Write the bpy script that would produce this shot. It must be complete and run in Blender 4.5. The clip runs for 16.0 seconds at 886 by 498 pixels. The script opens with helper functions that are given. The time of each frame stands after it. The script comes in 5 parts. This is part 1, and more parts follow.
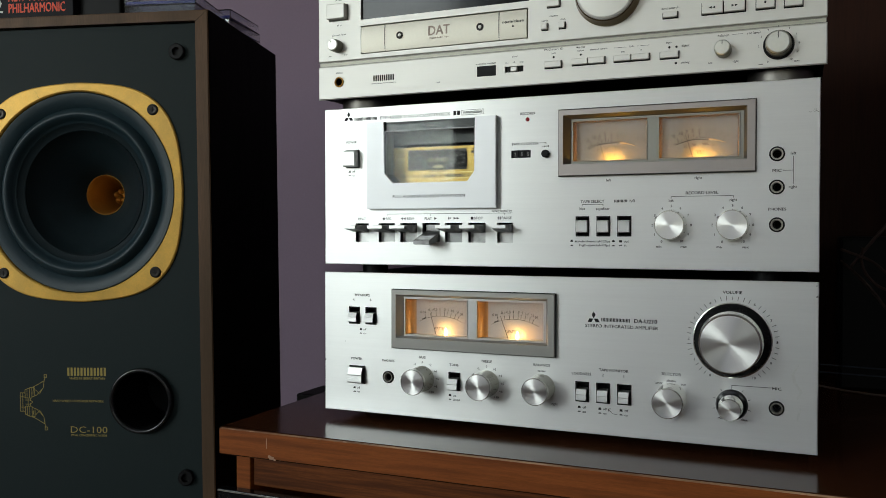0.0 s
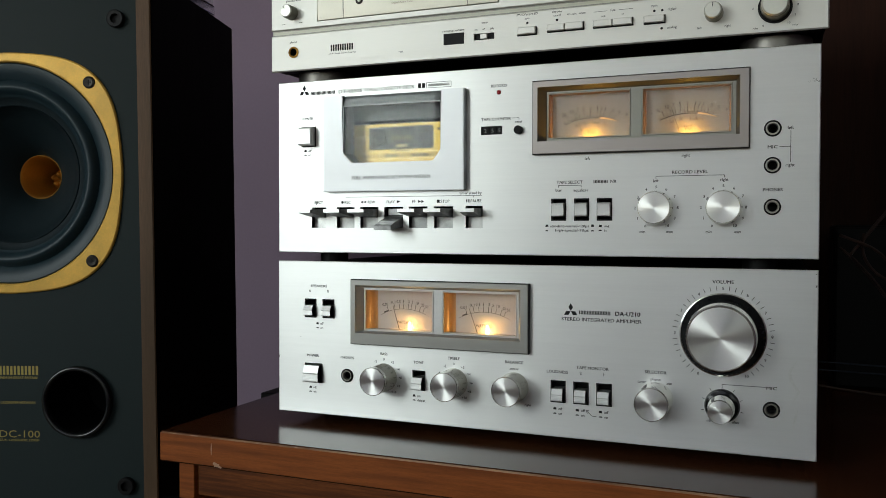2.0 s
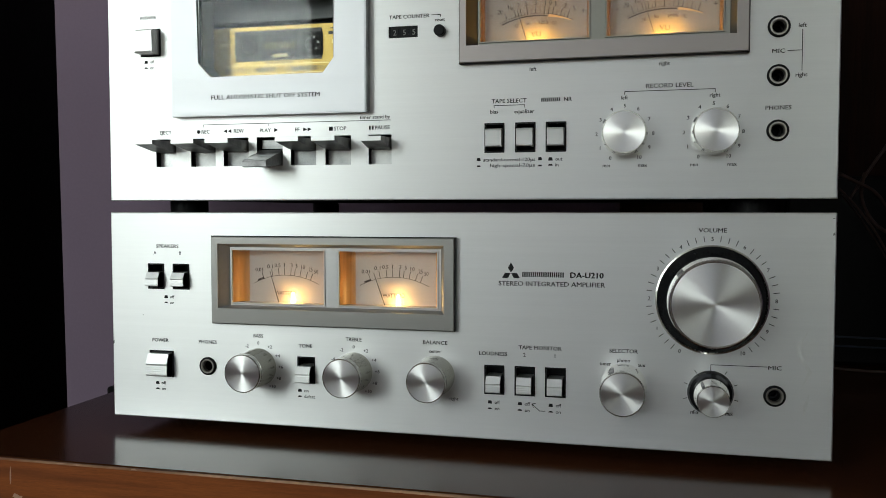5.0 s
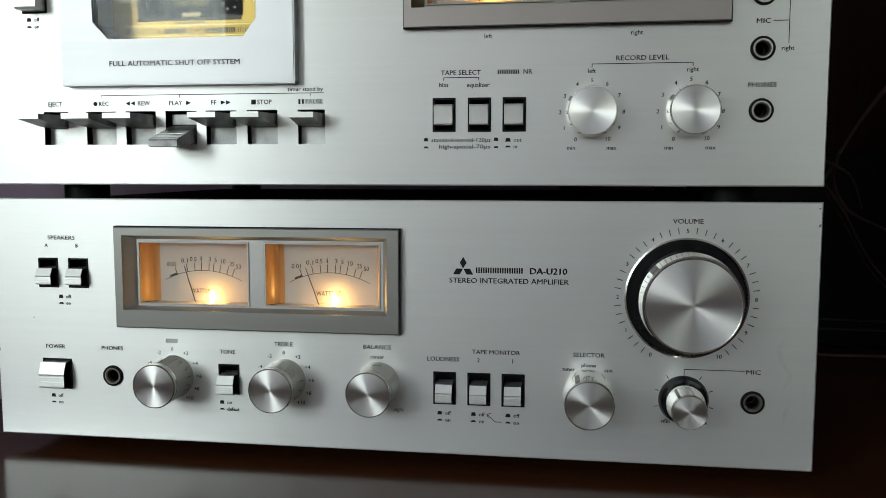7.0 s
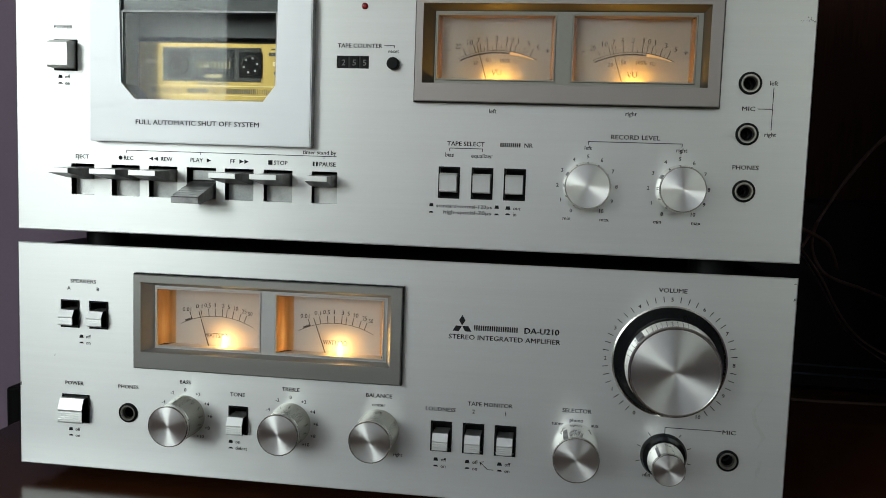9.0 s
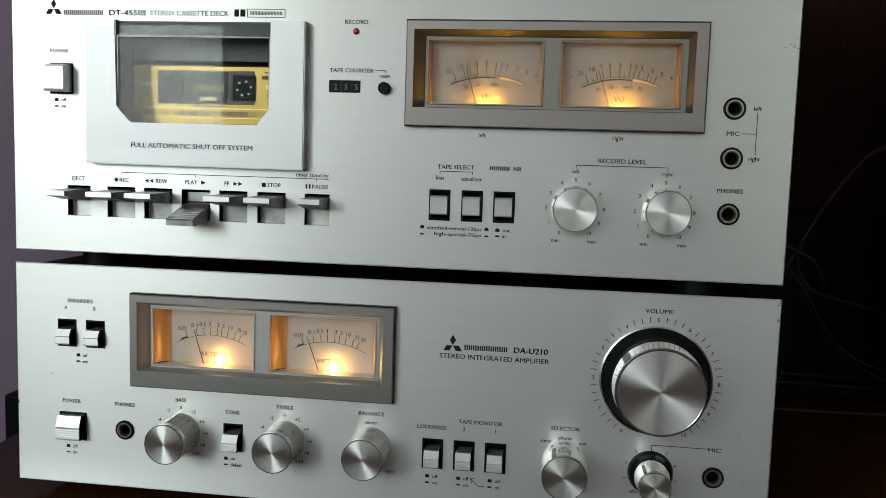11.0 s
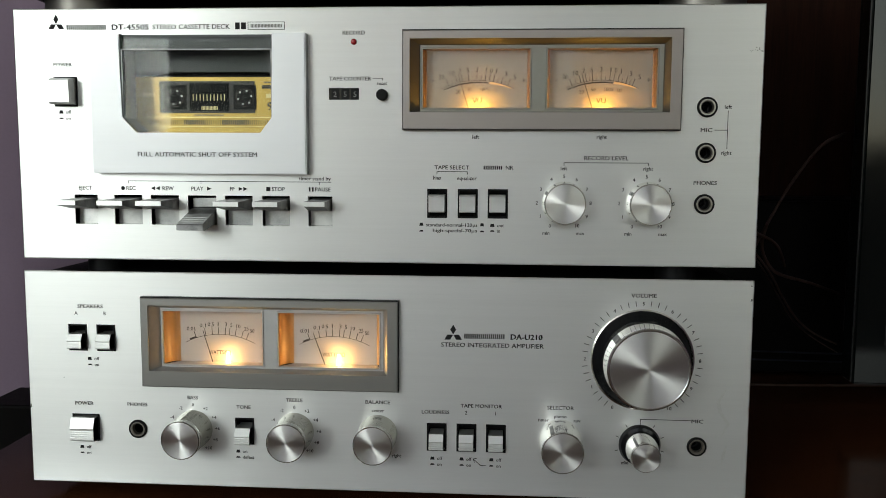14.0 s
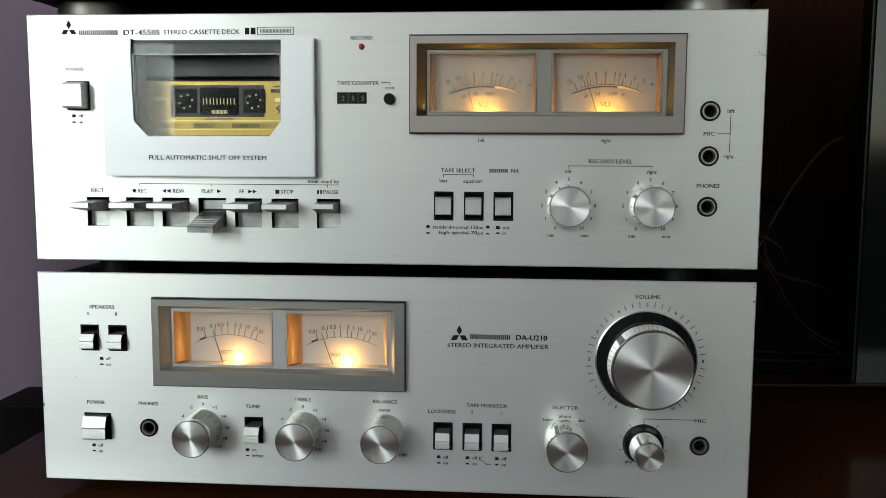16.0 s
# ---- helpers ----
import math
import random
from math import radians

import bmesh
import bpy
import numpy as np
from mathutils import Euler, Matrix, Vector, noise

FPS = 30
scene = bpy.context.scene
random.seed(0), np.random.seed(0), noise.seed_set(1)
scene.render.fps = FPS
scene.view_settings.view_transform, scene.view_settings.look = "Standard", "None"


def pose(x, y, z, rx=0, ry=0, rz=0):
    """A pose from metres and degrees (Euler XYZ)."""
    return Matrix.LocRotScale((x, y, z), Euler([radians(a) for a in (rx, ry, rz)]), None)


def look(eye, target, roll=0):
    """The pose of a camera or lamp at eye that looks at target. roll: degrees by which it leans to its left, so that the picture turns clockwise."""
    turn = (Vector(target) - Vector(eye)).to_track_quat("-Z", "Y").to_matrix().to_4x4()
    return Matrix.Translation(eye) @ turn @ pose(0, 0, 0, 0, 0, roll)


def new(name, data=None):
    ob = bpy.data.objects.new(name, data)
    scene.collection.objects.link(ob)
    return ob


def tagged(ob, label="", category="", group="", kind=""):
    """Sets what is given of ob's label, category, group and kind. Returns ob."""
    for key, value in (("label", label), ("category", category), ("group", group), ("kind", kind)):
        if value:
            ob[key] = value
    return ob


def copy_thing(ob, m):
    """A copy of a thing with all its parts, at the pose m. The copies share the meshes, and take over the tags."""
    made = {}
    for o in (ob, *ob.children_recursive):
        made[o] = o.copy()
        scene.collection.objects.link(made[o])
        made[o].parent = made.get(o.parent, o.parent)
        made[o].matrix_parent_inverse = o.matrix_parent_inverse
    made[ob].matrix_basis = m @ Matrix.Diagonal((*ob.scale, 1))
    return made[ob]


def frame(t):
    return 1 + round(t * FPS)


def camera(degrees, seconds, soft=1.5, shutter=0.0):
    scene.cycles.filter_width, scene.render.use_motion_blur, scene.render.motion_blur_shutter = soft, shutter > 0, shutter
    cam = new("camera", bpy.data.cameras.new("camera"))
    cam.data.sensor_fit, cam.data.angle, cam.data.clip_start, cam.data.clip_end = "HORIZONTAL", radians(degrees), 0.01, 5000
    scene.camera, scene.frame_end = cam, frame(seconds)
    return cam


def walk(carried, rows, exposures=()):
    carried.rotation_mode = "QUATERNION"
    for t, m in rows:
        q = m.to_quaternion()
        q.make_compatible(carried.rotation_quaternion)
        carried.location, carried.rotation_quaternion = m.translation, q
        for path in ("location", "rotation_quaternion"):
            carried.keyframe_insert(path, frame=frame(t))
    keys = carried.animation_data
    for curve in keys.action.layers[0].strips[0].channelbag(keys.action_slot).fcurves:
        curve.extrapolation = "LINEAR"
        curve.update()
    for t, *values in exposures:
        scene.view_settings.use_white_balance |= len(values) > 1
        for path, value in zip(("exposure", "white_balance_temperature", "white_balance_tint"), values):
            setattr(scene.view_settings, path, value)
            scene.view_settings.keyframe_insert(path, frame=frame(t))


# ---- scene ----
cam = camera(55.6, 16.0, soft=0.4)
PATH = [
    (0, (0.415, -0.682, 0.977), (-0.376, 1.154, 0.937), -0.0),
    (0.5, (0.413, -0.674, 0.975), (-0.374, 1.164, 0.932), -0.0),
    (1, (0.41, -0.666, 0.973), (-0.358, 1.18, 0.928), -0.0),
    (1.5, (0.403, -0.652, 0.968), (-0.354, 1.199, 0.922), 0.0),
    (2, (0.404, -0.616, 0.967), (-0.351, 1.236, 0.92), 0.1),
    (2.5, (0.391, -0.596, 0.967), (-0.326, 1.27, 0.913), -0.4),
    (3, (0.389, -0.596, 0.967), (-0.329, 1.27, 0.904), -0.7),
    (3.5, (0.379, -0.587, 0.965), (-0.325, 1.284, 0.898), -0.5),
    (4, (0.368, -0.552, 0.959), (-0.284, 1.337, 0.882), -0.0),
    (4.5, (0.35, -0.505, 0.948), (-0.206, 1.414, 0.866), 0.1),
    (5, (0.331, -0.467, 0.941), (-0.144, 1.473, 0.85), -0.0),
    (7.5, (0.305, -0.412, 0.962), (0.039, 1.56, 0.763), 0.4),
    (8, (0.303, -0.422, 0.97), (0.036, 1.551, 0.787), 1.4),
    (8.5, (0.301, -0.436, 0.98), (0.036, 1.538, 0.797), 1.8),
    (9, (0.304, -0.439, 0.988), (0.036, 1.534, 0.802), 1.9),
    (9.5, (0.308, -0.444, 0.996), (0.041, 1.529, 0.805), 2.0),
    (12, (0.308, -0.446, 1.003), (0.057, 1.528, 0.807), 1.5),
    (12.5, (0.3, -0.454, 1.0), (0.071, 1.523, 0.807), 1.5),
    (13, (0.297, -0.463, 1.003), (0.105, 1.519, 0.815), 0.9),
    (13.5, (0.29, -0.471, 1.006), (0.144, 1.513, 0.806), 0.3),
    (14, (0.283, -0.477, 1.005), (0.145, 1.508, 0.8), 0.3),
    (14.5, (0.282, -0.479, 1.005), (0.147, 1.506, 0.801), 0.3),
    (15, (0.282, -0.481, 1.004), (0.145, 1.504, 0.798), 0.3),
    (15.5, (0.282, -0.484, 1.007), (0.138, 1.5, 0.802), 0.3),
    (16, (0.282, -0.484, 1.007), (0.135, 1.5, 0.801), 0.3),
]
EXPOSURE = [(0, -0.09, 6550, 11), (5, -0.07, 6550, 10.5), (7.5, -0.02, 6450, 10), (9, -0.06, 6450, 10), (12, 0.02, 6600, 10.5), (14, 0.14, 6700, 11.5), (15, 0.17, 6550, 10.5), (16, 0.19, 6500, 10)]
walk(cam, [(t, look(eye, target, roll)) for t, eye, target, roll in PATH], EXPOSURE)

# ---- world, light, exposure ----
world = bpy.data.worlds.new("world")
scene.world = world
world.use_nodes = True
wn = world.node_tree
sky = wn.nodes.new("ShaderNodeTexSky")
sky.sky_type, sky.sun_disc, sky.sun_elevation, sky.sun_rotation = "NISHITA", False, radians(38), radians(200)
wn.links.new(sky.outputs[0], wn.nodes["Background"].inputs[0])
wn.nodes["Background"].inputs[1].default_value = 0.12

# daylight in unseen windows behind the camera, the middle one added as fill: x0, x1, z0, z1 and watts
WINS = ((-2.5, -1.02, 1.05, 2.40, 39.5), (-0.72, 0.62, 1.05, 2.40, 0.75), (1.0, 2.15, 1.05, 2.40, 4.2))
BACK_Y = -2.9
for x0, x1, z0, z1, watts in WINS:
    day = bpy.data.lights.new("window_daylight", "AREA")
    day.shape, day.size, day.size_y, day.energy, day.color = "RECTANGLE", x1 - x0 - 0.1, z1 - z0 - 0.1, watts, (0.89, 1.0, 0.97) if x1 < -1 else (0.97, 1.0, 0.77)
    day_ob = new("window_daylight", day)
    day_ob.matrix_world = look(((x0 + x1) / 2, BACK_Y - 0.08, (z0 + z1) / 2), ((x0 + x1) / 2, 0, (z0 + z1) / 2))


# ---- materials ----
def material(name, color, rough=0.5, metal=0.0, scale=40, vary=0.08, rough_vary=0.05, bump=0.0, stretch=(1, 1, 1), fine=8.0, aniso=0.0,
             tangent=None, aniso_turn=0.0, coat=0.0, spec=0.5, second=None, second_amount=0.0):
    m = bpy.data.materials.new(name)
    m.use_nodes = True
    nt = m.node_tree
    b = nt.nodes["Principled BSDF"]
    L, N = nt.links.new, nt.nodes.new
    tc = N("ShaderNodeTexCoord")
    mp = N("ShaderNodeMapping")
    mp.inputs["Scale"].default_value = stretch
    L(tc.outputs["Object"], mp.inputs[0])
    n1, n2 = N("ShaderNodeTexNoise"), N("ShaderNodeTexNoise")
    n1.inputs["Scale"].default_value, n2.inputs["Scale"].default_value = scale, scale * fine
    n1.inputs["Detail"].default_value = n2.inputs["Detail"].default_value = 4
    L(mp.outputs[0], n1.inputs["Vector"])
    L(mp.outputs[0], n2.inputs["Vector"])
    add = N("ShaderNodeMath")
    add.operation = "ADD"
    L(n1.outputs["Fac"], add.inputs[0])
    L(n2.outputs["Fac"], add.inputs[1])
    ramp = N("ShaderNodeMapRange")
    ramp.inputs["From Min"].default_value, ramp.inputs["From Max"].default_value = 0.6, 1.4
    ramp.inputs["To Min"].default_value, ramp.inputs["To Max"].default_value = 1 - vary, 1 + vary
    L(add.outputs[0], ramp.inputs["Value"])
    mul = N("ShaderNodeMix")
    mul.data_type, mul.blend_type = "RGBA", "MULTIPLY"
    mul.inputs["Factor"].default_value = 1
    mul.inputs["A"].default_value = (*color, 1)
    L(ramp.outputs[0], mul.inputs["B"])
    L(mul.outputs["Result"], b.inputs["Base Color"])
    if second:
        n3 = N("ShaderNodeTexNoise")
        n3.inputs["Scale"].default_value, n3.inputs["Detail"].default_value = scale * 0.35, 6
        L(mp.outputs[0], n3.inputs["Vector"])
        cr = N("ShaderNodeMapRange")
        cr.inputs["From Min"].default_value, cr.inputs["From Max"].default_value = 0.42, 0.66
        cr.inputs["To Max"].default_value = second_amount
        L(n3.outputs["Fac"], cr.inputs["Value"])
        mx = N("ShaderNodeMix")
        mx.data_type = "RGBA"
        mx.inputs["B"].default_value = (*second, 1)
        L(cr.outputs[0], mx.inputs["Factor"])
        L(mul.outputs["Result"], mx.inputs["A"])
        L(mx.outputs["Result"], b.inputs["Base Color"])
    rr = N("ShaderNodeMapRange")
    rr.inputs["From Min"].default_value, rr.inputs["From Max"].default_value = 0.6, 1.4
    rr.inputs["To Min"].default_value, rr.inputs["To Max"].default_value = max(0.02, rough - rough_vary), rough + rough_vary
    L(add.outputs[0], rr.inputs["Value"])
    L(rr.outputs[0], b.inputs["Roughness"])
    b.inputs["Metallic"].default_value = metal
    b.inputs["Specular IOR Level"].default_value = spec
    b.inputs["Coat Weight"].default_value = coat
    b.inputs["Coat Roughness"].default_value = 0.12
    if bump:
        bp = N("ShaderNodeBump")
        bp.inputs["Strength"].default_value, bp.inputs["Distance"].default_value = bump, 0.0004
        L(add.outputs[0], bp.inputs["Height"])
        L(bp.outputs[0], b.inputs["Normal"])
    if aniso:
        b.inputs["Anisotropic"].default_value = aniso
        b.inputs["Anisotropic Rotation"].default_value = aniso_turn
        tg = N("ShaderNodeTangent")
        if tangent == "UV":
            tg.direction_type, tg.uv_map = "UV_MAP", "UVMap"
        else:
            tg.direction_type, tg.axis = "RADIAL", tangent
        L(tg.outputs[0], b.inputs["Tangent"])
    return m


def glow(name, color, strength):
    m = bpy.data.materials.new(name)
    m.use_nodes = True
    b = m.node_tree.nodes["Principled BSDF"]
    b.inputs["Base Color"].default_value = (*color, 1)
    b.inputs["Emission Color"].default_value = (*color, 1)
    b.inputs["Emission Strength"].default_value = strength
    return m


def clear(name, tint, rough=0.02, ior=1.45):
    m = bpy.data.materials.new(name)
    m.use_nodes = True
    b = m.node_tree.nodes["Principled BSDF"]
    b.inputs["Base Color"].default_value = (*tint, 1)
    b.inputs["Transmission Weight"].default_value = 1
    b.inputs["Roughness"].default_value = rough
    b.inputs["IOR"].default_value = ior
    return m


SILVER = material("brushed_silver", (0.86, 0.87, 0.85), 0.42, 0.80, 60, 0.025, 0.03, 0.05, (0.10, 1, 8), 12, 0.68, "UV")
DOOR_SILVER = material("door_silver", (0.72, 0.73, 0.74), 0.47, 0.8, 50, 0.02, 0.04, 0.04, (0.10, 1, 9), 10, 0.25, "UV")
CHAMP = material("champagne_silver", (0.78, 0.77, 0.72), 0.5, 0.6, 60, 0.02, 0.04, 0.04, (0.2, 1, 5))
CREAM = material("cream_plastic_metal", (0.72, 0.69, 0.59), 0.45, 0.45, 60, 0.03, 0.04, 0.04)
# paint for the pale reflections on the amplifier panel
REFLECTION = material("painted_reflection", (0.84, 0.85, 0.82), 0.50, 0.70, 90, 0.06)
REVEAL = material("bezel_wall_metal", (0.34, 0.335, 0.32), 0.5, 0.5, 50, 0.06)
# darker bezel wall for the deck, with the recess's shade in its colour
SHADEDREVEAL = material("shaded_bezel_wall", (0.085, 0.08, 0.07), 0.5, 0.1, 50, 0.06, spec=0.3)
UMBER = material("umber_plastic", (0.17, 0.095, 0.05), 0.4, 0.0, 60, 0.08)
BRONZE = material("bronze_metal", (0.20, 0.155, 0.09), 0.32, 0.9, 60, 0.08)
KNOBGREY = material("satin_knob_metal", (0.62, 0.62, 0.56), 0.4, 0.8, 60, 0.05)
KNOBSIDE = material("olive_knob_side", (0.24, 0.235, 0.19), 0.35, 0.8, 60, 0.05)
GROOVE = material("olive_groove", (0.55, 0.54, 0.45), 0.5, 0.4, 60, 0.05)
BEZELCOOL = material("cool_bezel_metal", (0.37, 0.365, 0.34), 0.40, 0.9, 50, 0.03, 0.04, 0.03, (0.15, 1, 6))
BEZEL = material("bezel_grey_metal", (0.33, 0.30, 0.285), 0.42, 0.9, 50, 0.03, 0.04, 0.03, (0.15, 1, 6))
INNERDARK = material("inner_plate_grey", (0.29, 0.285, 0.25), 0.45, 0.6, 60, 0.05)
INNER = material("inner_plate_silver", (0.60, 0.595, 0.575), 0.42, 0.7, 60, 0.04)
CAP = material("spun_aluminium", (0.95, 0.95, 0.93), 0.37, 1.0, 90, 0.015, 0.004, 0.0, (1, 1, 1), 8, 0.90, "Y", 0.25)
CHROME = material("turned_metal", (0.66, 0.65, 0.61), 0.22, 1.0, 80, 0.04, 0.04)
POLISHED = material("polished_barrel_metal", (0.86, 0.85, 0.81), 0.10, 1.0, 80, 0.02, 0.02)
BARREL = material("knob_barrel_metal", (0.45, 0.44, 0.385), 0.20, 1.0, 80, 0.02, 0.03)
FOOTMETAL = material("satin_foot_metal", (0.22, 0.21, 0.19), 0.42, 0.9, 60, 0.06)
TRIM = material("dark_trim", (0.035, 0.036, 0.036), 0.3, 0.5, 80, 0.08)
KEYDARK = material("key_side_metal", (0.20, 0.20, 0.20), 0.42, 0.75, 260, 0.25, 0.08, 0.1, second=(0.50, 0.50, 0.49), second_amount=0.6)
KEYTOP = material("worn_key_top", (0.55, 0.56, 0.56), 0.36, 0.8, 120, 0.15, 0.08, 0.1, (0.3, 3, 3), second=(0.5, 0.5, 0.49), second_amount=0.5)
SCUFFPALE = material("pale_scuffed_metal", (0.66, 0.67, 0.66), 0.4, 0.7, 160, 0.25, 0.10, 0.04, second=(0.95, 0.95, 0.93), second_amount=0.9)
SCUFF = material("scuffed_metal", (0.36, 0.37, 0.365), 0.45, 0.8, 160, 0.22, 0.10, 0.04, second=(0.75, 0.75, 0.73), second_amount=0.7)
BLACK = material("black_plastic", (0.006, 0.006, 0.0065), 0.5, 0.0, 80, 0.2, 0.06, spec=0.2)
BLACKGLOSS = material("black_gloss", (0.009, 0.010, 0.011), 0.14, 0.0, 60, 0.2, 0.04, spec=0.28)
CASE = material("black_sheet_metal", (0.0035, 0.0032, 0.0032), 0.6, 0.0, 120, 0.2, 0.05, 0.1, spec=0.15)
MARKINK = material("brown_grey_ink", (0.46, 0.36, 0.30), 0.6, 0.0, 200, 0.1)
INK = material("black_ink", (0.02, 0.02, 0.021), 0.7, 0.0, 200, 0.1, spec=0.2)
FAINT = material("pale_scuff", (0.42, 0.42, 0.40), 0.6, 0.2, 200, 0.2)
FADED = material("grey_ink", (0.20, 0.20, 0.19), 0.55, 0.0, 200, 0.1)
DIALINK = material("dial_ink", (0.045, 0.034, 0.03), 0.6, 0.0, 200, 0.1)
DIALRED = material("dial_orange_ink", (0.62, 0.40, 0.20), 0.6, 0.0, 200, 0.1)
DIAL = material("dial_card", (0.43, 0.395, 0.372), 0.6, 0.0, 60, 0.03)
DIALGREY = material("dial_card_grey", (0.25, 0.215, 0.19), 0.6, 0.0, 60, 0.03)
AMBER = material("amber_plastic", (0.46, 0.25, 0.10), 0.3, 0.0, 200, 0.25, 0.05, 0.1, (1, 1, 0.02), 3)
BULB = glow("lit_bulb", (1.0, 0.57, 0.15), 140)
BULB_SOFT = glow("lit_bulb_dim", (1.0, 0.52, 0.06), 420)
GLASS = clear("clear_pane", (0.98, 0.98, 0.97), 0.01, 1.25)
SMOKE = clear("smoked_pane", (0.78, 0.80, 0.78), 0.012, 1.22)
HOLDER = material("dark_grey_satin_metal", (0.05, 0.054, 0.056), 0.42, 0.2, 60, 0.10, 0.06)
REDLED = material("red_lamp", (0.35, 0.01, 0.015), 0.2, 0.0, 80, 0.1)
GOLDTAPE = material("gold_label", (0.44, 0.30, 0.085), 0.36, 0.70, 60, 0.06)
PALEGOLD = material("pale_gold_print", (0.85, 0.70, 0.36), 0.5, 0.2, 60, 0.06)
TAPEDARK = material("tape_window_dark", (0.022, 0.019, 0.016), 0.3, 0.0, 60, 0.1)
WHITEINK = material("white_ink", (0.72, 0.72, 0.70), 0.6, 0.0, 100, 0.05)
JACK = material("jack_metal", (0.42, 0.40, 0.36), 0.35, 0.9, 80, 0.08)
TABLETOP = material("lacquered_mahogany", (0.066, 0.0225, 0.0085), 0.17, 0.0, 9, 0.18, 0.03, 0.0015, (0.5, 6, 1), 9, spec=0.23, second=(0.045, 0.016, 0.009), second_amount=0.6)
TABLEWOOD = material("oiled_teak_edge", (0.31, 0.086, 0.018), 0.42, 0.0, 26, 0.30, 0.06, 0.06, (1.2, 6, 20), 7, spec=0.25, second=(0.14, 0.036, 0.010), second_amount=0.55)
# coarse dark grain; base colour also darkened for the tabletop's overhang shadow
DRAWERWOOD = material("shaded_teak_drawer", (0.19, 0.056, 0.013), 0.45, 0.0, 30, 0.45, 0.06, 0.08, (0.9, 6, 22), 6, spec=0.2, second=(0.06, 0.018, 0.006), second_amount=0.8)
WORN = material("worn_edge_wood", (0.55, 0.33, 0.19), 0.6, 0.0, 40, 0.3, 0.05, 0.0, (1, 1, 1), 8, second=(0.22, 0.08, 0.03), second_amount=0.9)
BAREWOOD = material("bare_chipped_wood", (0.50, 0.30, 0.20), 0.7, 0.0, 200, 0.2, 0.05, 0.4)
SPKWOOD = material("walnut_edge", (0.145, 0.085, 0.048), 0.5, 0.0, 14, 0.22, 0.05, 0.2, (6, 6, 0.7), 8, spec=0.22, second=(0.055, 0.036, 0.019), second_amount=0.6)
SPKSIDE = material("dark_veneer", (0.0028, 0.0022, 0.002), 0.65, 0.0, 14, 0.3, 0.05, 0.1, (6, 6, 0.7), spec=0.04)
BAFFLE = material("charcoal_baffle", (0.0075, 0.0175, 0.0178), 0.62, 0.0, 300, 0.10, 0.05, 0.12, spec=0.28)
GLOSSRING = material("moulded_black_plastic", (0.010, 0.011, 0.012), 0.20, 0.0, 80, 0.1, 0.04, spec=0.55)
RUBBER = material("black_rubber", (0.015, 0.034, 0.043), 0.44, 0.0, 80, 0.1, 0.05, spec=0.36)
CONE = material("paper_cone", (0.008, 0.0175, 0.0215), 0.6, 0.0, 120, 0.15, 0.05, 0.2, spec=0.25)
GOLDRING = material("gold_paint", (0.80, 0.47, 0.085), 0.45, 0.35, 90, 0.10, 0.06, 0.25, second=(0.42, 0.26, 0.07), second_amount=0.35)
COPPER = material("gilt_horn", (0.62, 0.33, 0.07), 0.4, 0.6, 60, 0.1)
SCREW = material("burnished_screw", (0.032, 0.029, 0.026), 0.4, 0.8, 200, 0.2)
GOLDINK = material("gold_print", (0.36, 0.28, 0.07), 0.5, 0.2, 200, 0.1)
WALL = material("mauve_wall_paint", (0.258, 0.19, 0.258), 0.8, 0.0, 6, 0.05, 0.03, 0.25, (1, 1, 1), 40)
WALLPALE = material("pale_room_paint", (0.62, 0.60, 0.56), 0.8, 0.0, 5, 0.05, 0.03, 0.2, (1, 1, 1), 30)
CEIL = material("white_ceiling_paint", (0.75, 0.75, 0.73), 0.85, 0.0, 5, 0.04)
FLOOR = material("dark_floor_boards", (0.10, 0.06, 0.035), 0.4, 0.0, 4, 0.2, 0.05, 0.1, (0.5, 6, 1), 8)
WARDROBE = material("dark_brown_panel", (0.030, 0.0105, 0.006), 0.6, 0.0, 9, 0.35, 0.05, 0.1, (6, 6, 0.3), spec=0.12)
CABLE_BROWN = material("brown_cable", (0.042, 0.024, 0.018), 0.5, 0.0, 80, 0.15)
CABLE_BLUE = material("blue_cable", (0.006, 0.013, 0.032), 0.5, 0.0, 80, 0.15)
TVGLOSS = material("piano_black", (0.003, 0.0046, 0.0043), 0.10, 0.0, 60, 0.1, 0.02, spec=0.5)
TVSCREEN = material("dark_screen_glass", (0.003, 0.004, 0.004), 0.12, 0.0, 60, 0.1, 0.02, spec=0.07)
ORANGE_INK = material("orange_red_ink", (0.85, 0.075, 0.015), 0.5, 0.0, 100, 0.1)
BLUECASE = material("blue_card", (0.03, 0.045, 0.30), 0.35, 0.0, 60, 0.15)
CASECLEAR = clear("jewel_case_plastic", (0.80, 0.82, 0.84), 0.06, 1.45)
PAPER = material("printed_card", (0.014, 0.014, 0.017), 0.6, 0.0, 60, 0.2, spec=0.2)
WHITEFRAME = material("white_window_paint", (0.78, 0.78, 0.76), 0.45, 0.0, 20, 0.04)

# ---- helpers; lengths in millimetres, z above 0.8 m ----
MM = 0.001
Z0 = 0.8
BASE = {}


def thing(name, label, category, base=(0, 0, 0), group="", turn=0.0, local=False, kind=""):
    """An empty at the thing's base; local: its parts are given in its own axes."""
    ob = new(name)
    ob.empty_display_size = 0.02
    ob.matrix_world = pose(*base, 0, 0, turn)
    BASE[ob.name] = Vector((0, 0, 0)) if local else Vector(base)
    return tagged(ob, label, category, group, kind)


